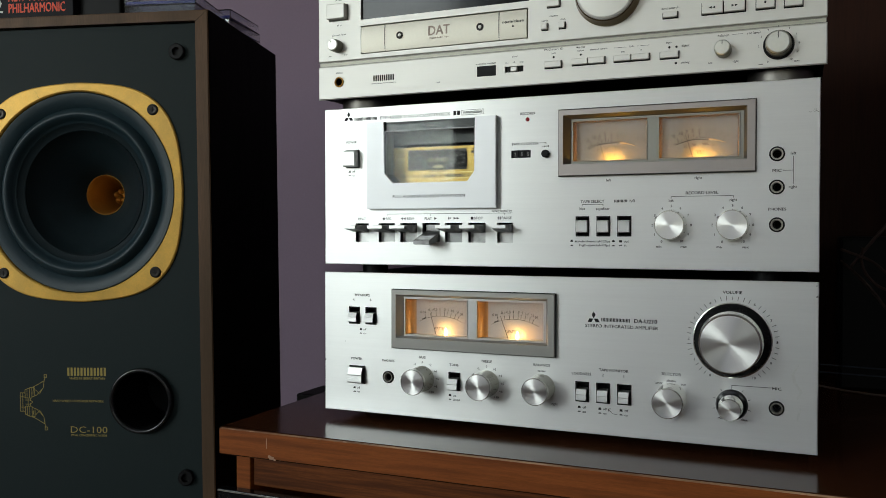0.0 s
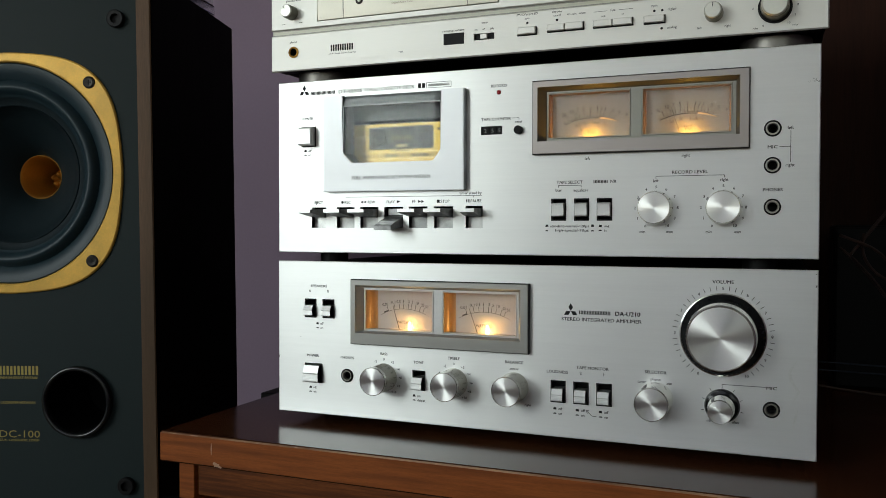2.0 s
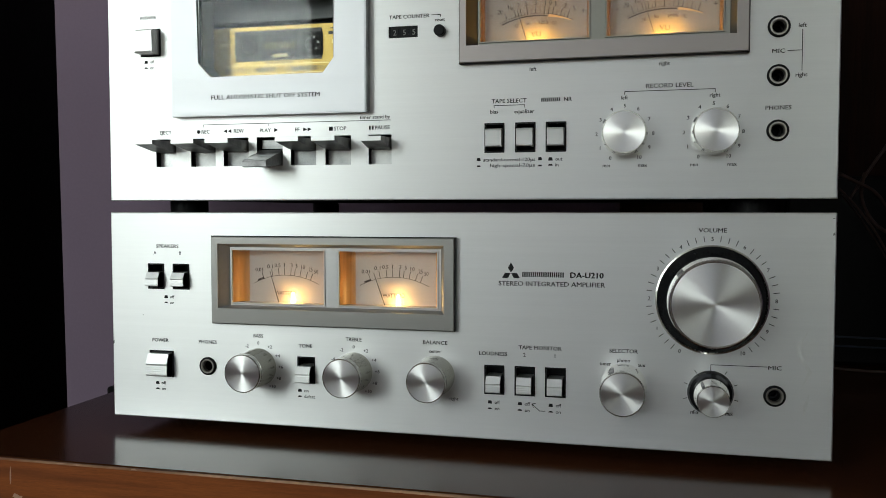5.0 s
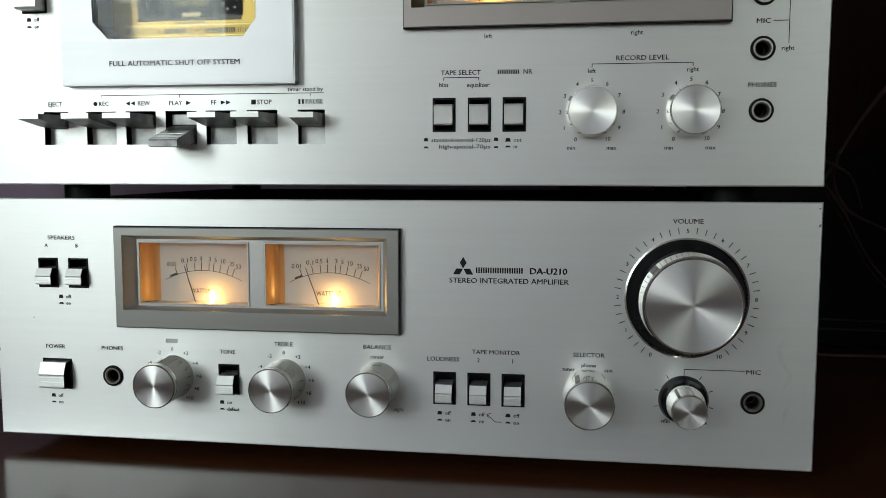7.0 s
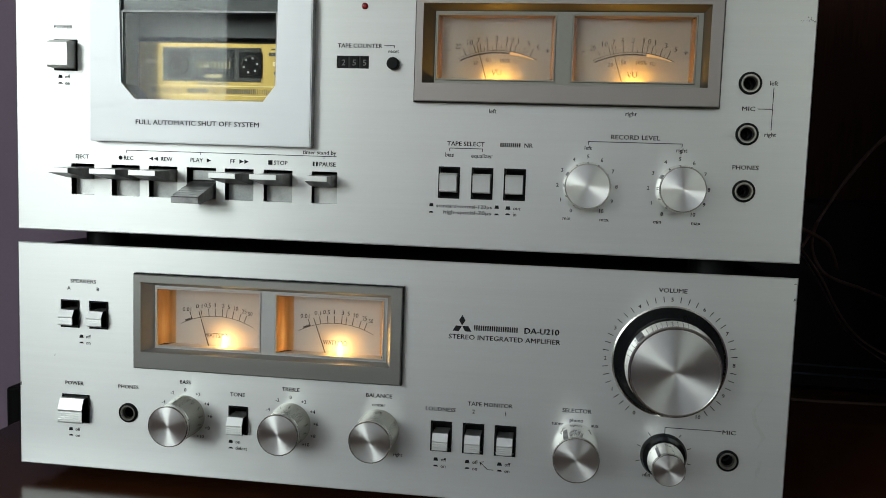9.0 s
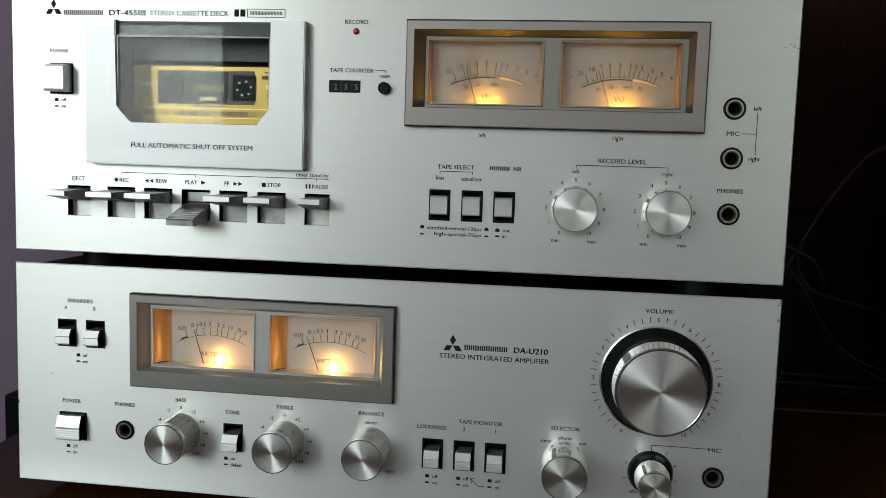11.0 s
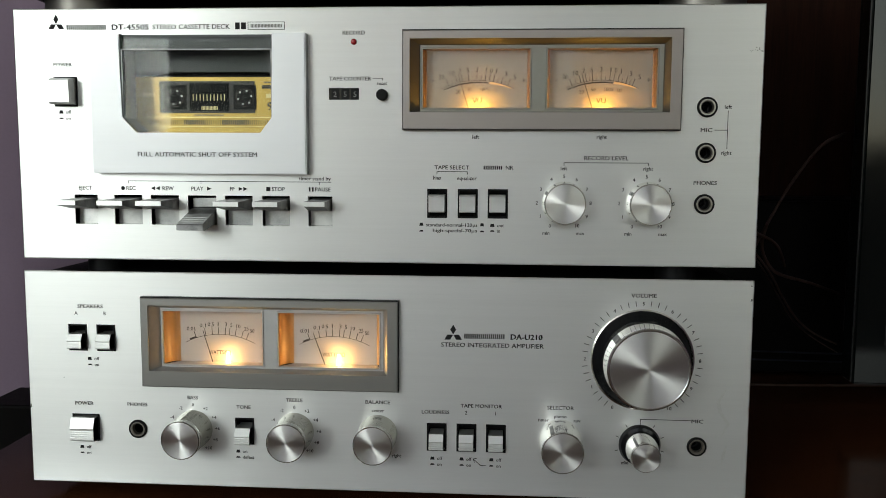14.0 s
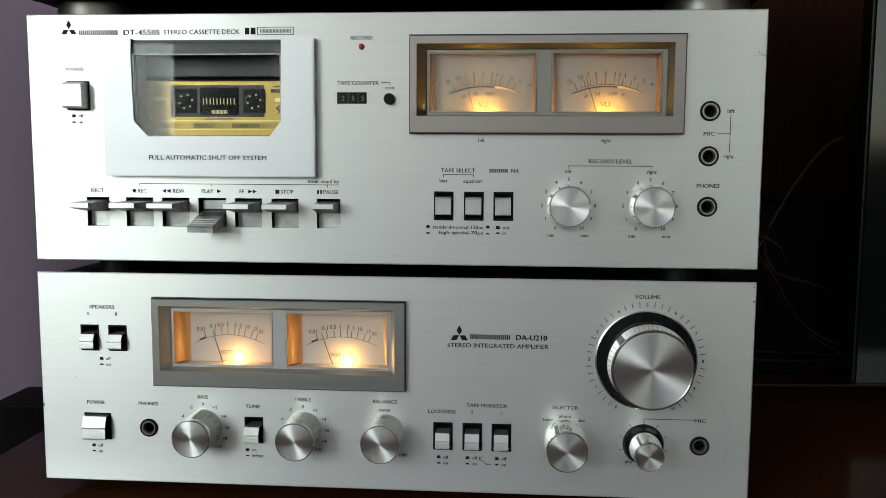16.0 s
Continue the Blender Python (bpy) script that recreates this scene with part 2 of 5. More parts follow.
def part(name, bm, mat, parent=None, label="", smooth=18, raw=False):
    """One mesh from a bmesh in millimetres (raw: metres), under a thing or a part."""
    me = bpy.data.meshes.new(name)
    base = BASE.get(parent.name, Vector((0, 0, 0))) if parent else Vector((0, 0, 0))
    for v in bm.verts:
        v.co = (v.co if raw else Vector((v.co.x * MM, v.co.y * MM, v.co.z * MM + (Z0 if not base.length == 0 or not parent else 0)))) - base
    bmesh.ops.recalc_face_normals(bm, faces=bm.faces)
    if mat in (SILVER, DOOR_SILVER):
        uv = bm.loops.layers.uv.new("UVMap")
        for f in bm.faces:
            for l in f.loops:
                l[uv].uv = (l.vert.co.z * 4, l.vert.co.x * 4)
    bm.to_mesh(me)
    bm.free()
    for p in me.polygons:
        p.use_smooth = True
    me.set_sharp_from_angle(angle=radians(smooth))
    me.materials.append(mat)
    ob = new(name, me)
    ob.parent = parent
    BASE[ob.name] = base
    if label:
        ob["label"] = label
    return ob


def box(bm, x0, x1, y0, y1, z0, z1, bevel=0.0, seg=2):
    vs = [bm.verts.new((x, y, z)) for x in (x0, x1) for y in (y0, y1) for z in (z0, z1)]
    fs = [bm.faces.new([vs[i] for i in q]) for q in ((0, 1, 3, 2), (4, 6, 7, 5), (0, 4, 5, 1), (2, 3, 7, 6), (0, 2, 6, 4), (1, 5, 7, 3))]
    if bevel:
        es = list({e for f in fs for e in f.edges})
        bmesh.ops.bevel(bm, geom=es, offset=bevel, segments=seg, affect="EDGES", profile=0.5)
    return bm


def boxes(*args):
    bm = bmesh.new()
    for a in args:
        box(bm, *a)
    return bm


def prism(bm, outline, y0, y1):
    """A solid from an outline in x, z, between two depths."""
    a = [bm.verts.new((x, y0, z)) for x, z in outline]
    b = [bm.verts.new((x, y1, z)) for x, z in outline]
    n = len(a)
    bm.faces.new(a)
    bm.faces.new(b[::-1])
    for i in range(n):
        bm.faces.new((a[i], b[i], b[(i + 1) % n], a[(i + 1) % n]))
    return bm


def side_prism(bm, outline, x0, x1):
    """A solid from an outline in y, z, between two x."""
    a = [bm.verts.new((x0, y, z)) for y, z in outline]
    b = [bm.verts.new((x1, y, z)) for y, z in outline]
    n = len(a)
    bm.faces.new(a)
    bm.faces.new(b[::-1])
    for i in range(n):
        bm.faces.new((a[i], b[i], b[(i + 1) % n], a[(i + 1) % n]))
    return bm


def lathe(bm, profile, cx, cz, n=48, close=True):
    """Turns (radius, y) round the axis through cx, cz that runs along y."""
    rings = []
    for r, y in profile:
        if r < 1e-6:
            rings.append([bm.verts.new((cx, y, cz))])
        else:
            rings.append([bm.verts.new((cx + r * math.cos(2 * math.pi * k / n), y, cz + r * math.sin(2 * math.pi * k / n))) for k in range(n)])
    for a, b in zip(rings, rings[1:]):
        for k in range(n):
            q = (k + 1) % n
            if len(a) == 1 and len(b) > 1:
                bm.faces.new((a[0], b[k], b[q]))
            elif len(b) == 1 and len(a) > 1:
                bm.faces.new((a[k], a[q], b[0]))
            elif len(a) > 1:
                bm.faces.new((a[k], a[q], b[q], b[k]))
    return bm


def plate(x0, x1, z0, z1, yf, yb, holes=(), chamfer=0.5):
    """A flat sheet with rectangular openings through it and a chamfered rim."""
    bm = bmesh.new()
    c = chamfer
    X0, X1, Q0, Q1 = x0 + c, x1 - c, z0 + c, z1 - c
    xs = sorted({X0, X1, *[h[0] for h in holes], *[h[1] for h in holes]})
    zs = sorted({Q0, Q1, *[h[2] for h in holes], *[h[3] for h in holes]})
    inside = lambda x, z: any(h[0] < x < h[1] and h[2] < z < h[3] for h in holes)
    cache = {}

    def v(x, y, z):
        k = (round(x, 4), round(y, 4), round(z, 4))
        if k not in cache:
            cache[k] = bm.verts.new(k)
        return cache[k]
    solid = {}
    for i in range(len(xs) - 1):
        for j in range(len(zs) - 1):
            solid[i, j] = not inside((xs[i] + xs[i + 1]) / 2, (zs[j] + zs[j + 1]) / 2)
    for (i, j), s in solid.items():
        if not s:
            continue
        a, b, p, q = xs[i], xs[i + 1], zs[j], zs[j + 1]
        bm.faces.new((v(a, yf, p), v(b, yf, p), v(b, yf, q), v(a, yf, q)))
        bm.faces.new((v(a, yb, p), v(a, yb, q), v(b, yb, q), v(b, yb, p)))
        for (di, dj), (m, n) in (((-1, 0), ((a, p), (a, q))), ((1, 0), ((b, p), (b, q))), ((0, -1), ((a, p), (b, p))), ((0, 1), ((a, q), (b, q)))):
            nb = (i + di, j + dj)
            if nb in solid and not solid[nb]:
                bm.faces.new((v(m[0], yf, m[1]), v(n[0], yf, n[1]), v(n[0], yb, n[1]), v(m[0], yb, m[1])))
            elif nb not in solid:
                e0 = (x0 if m[0] == X0 else x1 if m[0] == X1 else m[0], z0 if m[1] == Q0 else z1 if m[1] == Q1 else m[1])
                e1 = (x0 if n[0] == X0 else x1 if n[0] == X1 else n[0], z0 if n[1] == Q0 else z1 if n[1] == Q1 else n[1])
                bm.faces.new((v(m[0], yf, m[1]), v(n[0], yf, n[1]), v(e1[0], yf + c, e1[1]), v(e0[0], yf + c, e0[1])))
                bm.faces.new((v(e0[0], yf + c, e0[1]), v(e1[0], yf + c, e1[1]), v(n[0], yb, n[1]), v(m[0], yb, m[1])))
    return bm


font_curve = bpy.data.curves.new("lettering", "FONT")
font_curve.resolution_u = 2
font_ob = bpy.data.objects.new("lettering", font_curve)


def letters(bm, s, x, z, y, cap, width=0.0, bold=0.014, align="C", turn=0.0, mirror=False):
    """Adds flat lettering at x, z; cap: height of capitals; width: fitted width."""
    font_curve.body = s
    me = bpy.data.meshes.new_from_object(font_ob)
    if not len(me.vertices):
        return bm
    co = np.array([v.co[:] for v in me.vertices])
    k = cap / 0.682
    lo, hi = co[:, 0].min(), co[:, 0].max()
    kx = width / (hi - lo) if width else k
    shift = {"C": (lo + hi) / 2, "L": lo, "R": hi}[align]
    ca, sa = math.cos(turn), math.sin(turn)
    for n, d in enumerate((-bold, bold) if bold else (0,)):
        vs = []
        for c in co:
            a, b = (c[0] - shift + d) * kx, (c[1] - 0.341 + d * 0.6) * k
            vs.append(bm.verts.new((x + a * ca - b * sa, y - 0.012 * n, z + a * sa + b * ca)))
        for p in me.polygons:
            try:
                bm.faces.new([vs[i] for i in p.vertices])
            except ValueError:
                pass
    bpy.data.meshes.remove(me)
    return bm


def words(parent, s, x, z, y=-0.15, cap=2.2, width=0.0, bold=0.016, align="C", mat=None, turn=0.0):
    return part("lettering", letters(bmesh.new(), s, x, z, y, cap, width, bold, align, turn), mat or INK, parent)


def flat(bm, pts, y):
    bm.faces.new([bm.verts.new((x, y, z)) for x, z in pts])
    return bm


def stroke(bm, pts, y, w):
    """A flat line of width w through points in x, z."""
    for (xa, za), (xb, zb) in zip(pts, pts[1:]):
        d = Vector((xb - xa, zb - za))
        if d.length < 1e-6:
            continue
        d.normalize()
        n = Vector((-d.y, d.x)) * w / 2
        e = d * w * 0.3
        flat(bm, ((xa - e.x + n.x, za - e.y + n.y), (xb + e.x + n.x, zb + e.y + n.y), (xb + e.x - n.x, zb + e.y - n.y), (xa - e.x - n.x, za - e.y - n.y)), y)
    return bm


def lines(parent, *paths, y=-0.15, w=0.35, mat=None):
    bm = bmesh.new()
    for p in paths:
        stroke(bm, p, y, w)
    return part("printed_line", bm, mat or INK, parent)


def tube(name, pts, r, mat, parent=None, label=""):
    """A round cable through points in metres."""
    cu = bpy.data.curves.new(name, "CURVE")
    cu.dimensions, cu.bevel_depth, cu.bevel_resolution, cu.resolution_u = "3D", r, 2, 8
    sp = cu.splines.new("NURBS")
    sp.points.add(len(pts) - 1)
    for q, p in zip(sp.points, pts):
        q.co = (*p, 1)
    sp.use_endpoint_u, sp.order_u = True, 3
    tmp = bpy.data.objects.new(name, cu)
    me = bpy.data.meshes.new_from_object(tmp)
    bpy.data.objects.remove(tmp)
    for p in me.polygons:
        p.use_smooth = True
    me.materials.clear()
    me.materials.append(mat)
    ob = new(name, me)
    ob.parent = parent
    if label:
        ob["label"] = label
    return ob


# ---- the room ----
def setting(name, bm, mat, label="", category=""):
    return tagged(part(name, bm, mat, None, raw=True), label, category, kind="structure")


RX0, RX1, RY1, TOPZ = -2.6, 2.4, 0.50, 2.5
setting("floor", boxes((RX0 - 0.1, RX1 + 0.1, BACK_Y - 0.1, RY1 + 0.1, -0.1, 0)), FLOOR, "dark brown wooden floor of the room", "floor")
setting("ceiling", boxes((RX0 - 0.1, RX1 + 0.1, BACK_Y - 0.1, RY1 + 0.1, TOPZ, TOPZ + 0.1)), CEIL, "plain white painted ceiling", "ceiling")
setting("wall_north", boxes((RX0 - 0.1, RX1 + 0.1, RY1, RY1 + 0.1, 0, TOPZ)), WALL, "mauve painted wall behind the stereo", "wall")
setting("wall_west", boxes((RX0 - 0.1, RX0, BACK_Y, RY1, 0, TOPZ)), WALL, "mauve painted side wall", "wall")
setting("wall_east", boxes((RX1, RX1 + 0.1, BACK_Y, RY1, 0, TOPZ)), WALL, "mauve painted side wall", "wall")
YB0, YB1 = BACK_Y - 0.1, BACK_Y
solid = [(RX0 - 0.1, WINS[0][0]), *[(p[1], q[0]) for p, q in zip(WINS, WINS[1:])], (WINS[-1][1], RX1 + 0.1)]
setting("wall_south", boxes(*[(x0, x1, YB0, YB1, 0, TOPZ) for x0, x1 in solid], *[(w[0], w[1], YB0, YB1, 0, w[2]) for w in WINS], *[(w[0], w[1], YB0, YB1, w[3], TOPZ) for w in WINS]),
        WALLPALE, "unseen pale painted wall with three windows, the middle one added", "wall")
# window frames out of view; window 2 only houses the added fill light
for k, (x0, x1, z0, z1, _) in enumerate(WINS):
    win = tagged(new("window_%d" % (k + 1)), "unseen white painted window letting in daylight", "window", kind="structure")
    f0, f1, mid = BACK_Y - 0.06, BACK_Y - 0.01, (x0 + x1) / 2
    for b in ((x0, x0 + 0.05, f0, f1, z0, z1), (x1 - 0.05, x1, f0, f1, z0, z1), (x0 + 0.05, x1 - 0.05, f0, f1, z0, z0 + 0.05), (x0 + 0.05, x1 - 0.05, f0, f1, z1 - 0.05, z1), (mid - 0.025, mid + 0.025, f0, f1, z0 + 0.05, z1 - 0.05)):
        part("window_frame", boxes(b), WHITEFRAME, win, raw=True)

# ---- the sideboard that carries the stereo ----
TX0, TX1, TY0, TY1, TZ = -66, 1150, -73, 430, 3
board = thing("sideboard", "reddish brown lacquered wooden sideboard with chipped front edge", "sideboard", (0.5, 0.18, 0.0))
bm = boxes((TX0, TX1, TY0, TY1, TZ - 25, TZ))
bmesh.ops.bevel(bm, geom=[e for e in bm.edges], offset=1.6, segments=3, affect="EDGES", profile=0.5)
top = part("tabletop", bm, TABLETOP, board, "dark glossy lacquered top", 8)
part("front_edge", boxes((TX0 + 1, TX1, TY0 - 0.9, TY0 + 0.4, TZ - 23.5, TZ - 1.2, 0.4)), TABLEWOOD, board, "orange-brown veneered edge strip")
part("worn_edge", boxes((TX0 + 3, TX1 - 3, TY0 - 0.98, TY0 + 0.6, TZ - 1.7, TZ - 0.5, 0.3)), WORN, board, "pale worn line along the edge")
part("side_panel", boxes((-51, -36, -68, 420, -799, TZ - 25.2, 0.8)), TABLEWOOD, board)
part("side_panel", boxes((1110, 1125, -68, 420, -799, TZ - 25.2, 0.8)), TABLEWOOD, board)
part("back_panel", boxes((-35.8, 1109.8, 410, 418, -790, TZ - 25.2)), TABLEWOOD, board)
part("drawer_front", boxes((-34.5, 520, -65, -47, -48.5, TZ - 26.5, 1.0)), DRAWERWOOD, board, "dark grained drawer front with overhang shade in its colour")
part("drawer_front", boxes((523, 1109, -65, -47, -48.5, TZ - 26.5, 1.0)), DRAWERWOOD, board, "dark grained drawer front with overhang shade in its colour")
flap = part("flap_door", boxes((-63, 470, -80, -69, -420, -50.5, 1.2)), BLACKGLOSS, board, "glossy black flap with a pale rim")
part("rim_strip", boxes((-62, 469, -80.6, -80.1, -52.2, -51.2)), JACK, flap)
# bare wood where the edge is chipped
random.seed(4)


def chip(cx, cz, w, h, y, n=9):
    bm = bmesh.new()
    pts = []
    for k in range(n):
        a = 2 * math.pi * k / n
        r = random.uniform(0.3, 1.0)
        pts.append((cx + w * r * math.cos(a), cz + h * r * math.sin(a)))
    prism(bm, pts, y - 0.12, y + 0.3)
    return bm


part("chipped_spot", chip(-9, -19.4, 5.2, 3.4, TY0 - 0.95, 17), BAREWOOD, board, "bare pale wood chip")
part("chipped_spot", chip(-14.5, -6.5, 0.6, 7.0, TY0 - 0.95, 7), BAREWOOD, board, "bare pale wood scratch")
for cx, w in ((-50, 9), (-31, 5), (18, 7), (29, 4), (150, 3), (184, 3), (236, 6), (64, 3)):
    part("worn_edge", chip(cx, TZ - 0.9, w, 0.5, TY0 - 0.9, 8), BAREWOOD, board)

# ---- the amplifier and cassette deck: shared pieces ----
PW = 425


def slot_well(x0, x1, z0, z1, depth=12):
    """The black box behind an opening."""
    bm = bmesh.new()
    t = 0.6
    box(bm, x0 - t, x0 - 0.02, 0.6, depth, z0 - t, z1 + t)
    box(bm, x1 + 0.02, x1 + t, 0.6, depth, z0 - t, z1 + t)
    box(bm, x0 - 0.02, x1 + 0.02, 0.6, depth, z0 - t, z0 - 0.02)
    box(bm, x0 - 0.02, x1 + 0.02, 0.6, depth, z1 + 0.02, z1 + t)
    box(bm, x0 - t, x1 + t, depth, depth + t, z0 - t, z1 + t)
    return bm


def button_surround(dev, x0, x1, z0, z1):
    """A thin black rim standing in the opening."""
    return part("button_surround", plate(x0 - 0.5, x1 + 0.5, z0 - 0.5, z1 + 0.5, -0.5, 0.3, ((x0 + 0.4, x1 - 0.4, z0 + 0.4, z1 - 0.4),), 0.2), BLACK, dev, "black plastic surround")


def push_button(dev, x0, x1, z0, z1, out, bx0, bx1, bz0, bz1, ribs=3):
    """Slot, black well and a bright wedge-shaped button with ribs along its foot."""
    part("button_well", slot_well(x0, x1, z0, z1), BLACK, dev)
    button_surround(dev, x0, x1, z0, z1)
    bm = bmesh.new()
    h = bz1 - bz0
    prof = [(8, bz1), (-out * 0.62, bz1), (-out, bz0 + h * (0.56 if ribs else 0.9))]
    n = ribs * 2 + 1
    for k in range(n):
        z = bz0 + h * (0.48 - 0.40 * k / n)
        prof += [(-out + (0.45 if k % 2 == 0 else 0.0), z), (-out + (0.45 if k % 2 == 0 else 0.0), z - h * 0.40 / n + 0.02)]
    prof += [(-out, bz0 + h * 0.05), (-out + 0.6, bz0), (8, bz0)]
    side_prism(bm, prof, bx0, bx1)
    return part("push_button", bm, SILVER, dev, "bright metal push button", smooth=8)


def marks_off_on(dev, x, z, a="off", b="on", dz=3.6, cap=1.9):
    """The two little pictograms and their words."""
    part("pictogram", flat(bmesh.new(), ((x - 1.3, z - 0.9), (x + 1.3, z - 0.9), (x + 0.9, z + 0.9), (x - 0.9, z + 0.9)), -0.15), INK, dev)
    bm = flat(bmesh.new(), ((x - 1.4, z - dz - 0.5), (x + 1.4, z - dz - 0.5), (x + 0.8, z - dz + 0.4), (x - 0.8, z - dz + 0.4)), -0.15)
    part("pictogram", bm, INK, dev)
    words(dev, a, x + 2.8, z, cap=cap, align="L")
    words(dev, b, x + 2.8, z - dz, cap=cap, align="L")


def jack_socket(dev, x, z, r=5.6):
    part("jack_hole", lathe(bmesh.new(), ((r * 0.56, -0.4), (r * 0.56, 9), (r * 0.40, 9.2), (r * 0.40, 14), (0, 14)), x, z, 28), BLACK, dev)
    part("jack_ring", lathe(bmesh.new(), ((r, 0.3), (r, -0.7), (r * 0.90, -1.3), (r * 0.80, -1.4), (r * 0.80, -0.5)), x, z, 36), BLACK, dev, "black plastic ring")
    part("jack_sleeve", lathe(bmesh.new(), ((r * 0.80, -0.3), (r * 0.79, -1.1), (r * 0.66, -1.1), (r * 0.56, -0.3), (r * 0.55, 2)), x, z, 36), JACK, dev, "worn metal sleeve")


def turn_knob(dev, x, z, r, out, base=0.0, mark=None, ribs=None, flare=1.06, label=""):
    """Turned metal knob: barrel with fine-ribbed patches, stepped polished rim and spun face."""
    bm = bmesh.new()
    n = 240 if ribs is not None else 96
    rb = r * flare
    step = 4.0 if ribs is not None else 2.4
    k0 = 0.12 if ribs is not None else 0.35
    prof = [(rb, -base), (rb, -base - (out - base) * k0), (rb * 0.985, -base - (out - base) * (k0 + 0.05)), (r * 0.975, -out + step + 0.5), (r * 0.955, -out + step + 0.3), (r * 0.955, -out + step)]
    lathe(bm, prof, x, z, n)
    if ribs is not None:
        bm.verts.ensure_lookup_table()
        for v in bm.verts:
            d = Vector((v.co.x - x, v.co.z - z))
            a = math.atan2(d.y, d.x)
            if -out + step + 0.4 < v.co.y < -base - 2 and round(a / (2 * math.pi / n)) % 2 and abs((math.degrees(a) - ribs + 60) % 120 - 60) < 15:
                d *= 0.982
                v.co.x, v.co.z = x + d.x, z + d.y
    knob = part("knob", bm, BARREL if ribs is not None else POLISHED, dev, label)
    rim = [(r * 0.955, -out + step), (r * 0.995, -out + step - 0.1), (r * 1.0, -out + step - 0.9), (r * 0.97, -out + step - 1.1), (r * 0.97, -out + step - 1.4), (r * 1.0, -out + step - 1.6), (r * 1.0, -out + 0.35), (r * 0.975, -out - 0.14), (r * 0.955, -out - 0.14), (r * 0.94, -out + 0.06)]
    part("knob_rim", lathe(bmesh.new(), rim, x, z, n), CHROME, knob)
    part("knob_face", lathe(bmesh.new(), ((r * 0.942, -out + 0.04), (r * 0.5, -out + 0.02), (0.15, -out + 0.02), (0, -out + 0.03)), x, z, n), CAP, knob, "spun aluminium face")
    if mark is not None:
        a = radians(mark)
        c, s = math.cos(a), math.sin(a)
        bm = bmesh.new()
        w = max(0.5, r * 0.09)
        box(bm, -w, w, -out + 0.8, -base - (out - base) * 0.40, rb * 0.90, rb * 1.012)
        for v in bm.verts:
            px, pz = v.co.x, v.co.z
            v.co.x, v.co.z = x + pz * c - px * s, z + pz * s + px * c
        part("index_notch", bm, KEYDARK, knob)
    return knob


def scale_numbers(dev, x, z, r, items, cap=1.9, y=-0.15):
    """Figures round a knob: (text, degrees)."""
    for s, a in items:
        words(dev, s, x + r * math.cos(radians(a)), z + r * math.sin(radians(a)), y, cap)


def logo_mark(dev, x, z, h):
    """Three plain black lozenges in place of the maker's emblem."""
    a, zc = h / 2.6, z - h / 2 + h / 3
    bm = bmesh.new()
    for turn in (90, 210, 330):
        p = [(x + k * a * math.cos(radians(turn + d)), zc + k * a * math.sin(radians(turn + d))) for k, d in ((0.04, 0), (0.98, -30), (1.70, 0), (0.98, 30))]
        flat(bm, p, -0.15)
    part("maker_mark", bm, INK, dev)


def name_bar(dev, x0, x1, z, h, mat=None, y=-0.15, count=1):
    """Plain upright bars of the size and colour of a maker's name."""
    bm = bmesh.new()
    step = (x1 - x0) / count
    for k in range(count):
        for u0, u1 in ((0.08, 0.40), (0.58, 0.90)) if count > 1 else ((0, 1),):
            flat(bm, ((x0 + (k + u0) * step, z - h / 2), (x0 + (k + u1) * step, z - h / 2), (x0 + (k + u1) * step, z + h / 2), (x0 + (k + u0) * step, z + h / 2)), y)
    ob = part("name_bar", bm, mat or INK, dev)
    if count > 1:
        ob["kind"] = "stuff"


def foot(dev, x, y, z0, z1, r, mat=BLACK):
    bm = bmesh.new()
    lathe(bm, ((r, 0), (r, z1 - z0 - 1), (r - 1, z1 - z0), (0, z1 - z0)), 0, 0, 28)
    lathe(bm, ((0, 0), (r, 0)), 0, 0, 28)
    for v in bm.verts:
        v.co = Vector((x + v.co.x, y + v.co.z, z0 + v.co.y))
    return part("foot", bm, mat, dev)


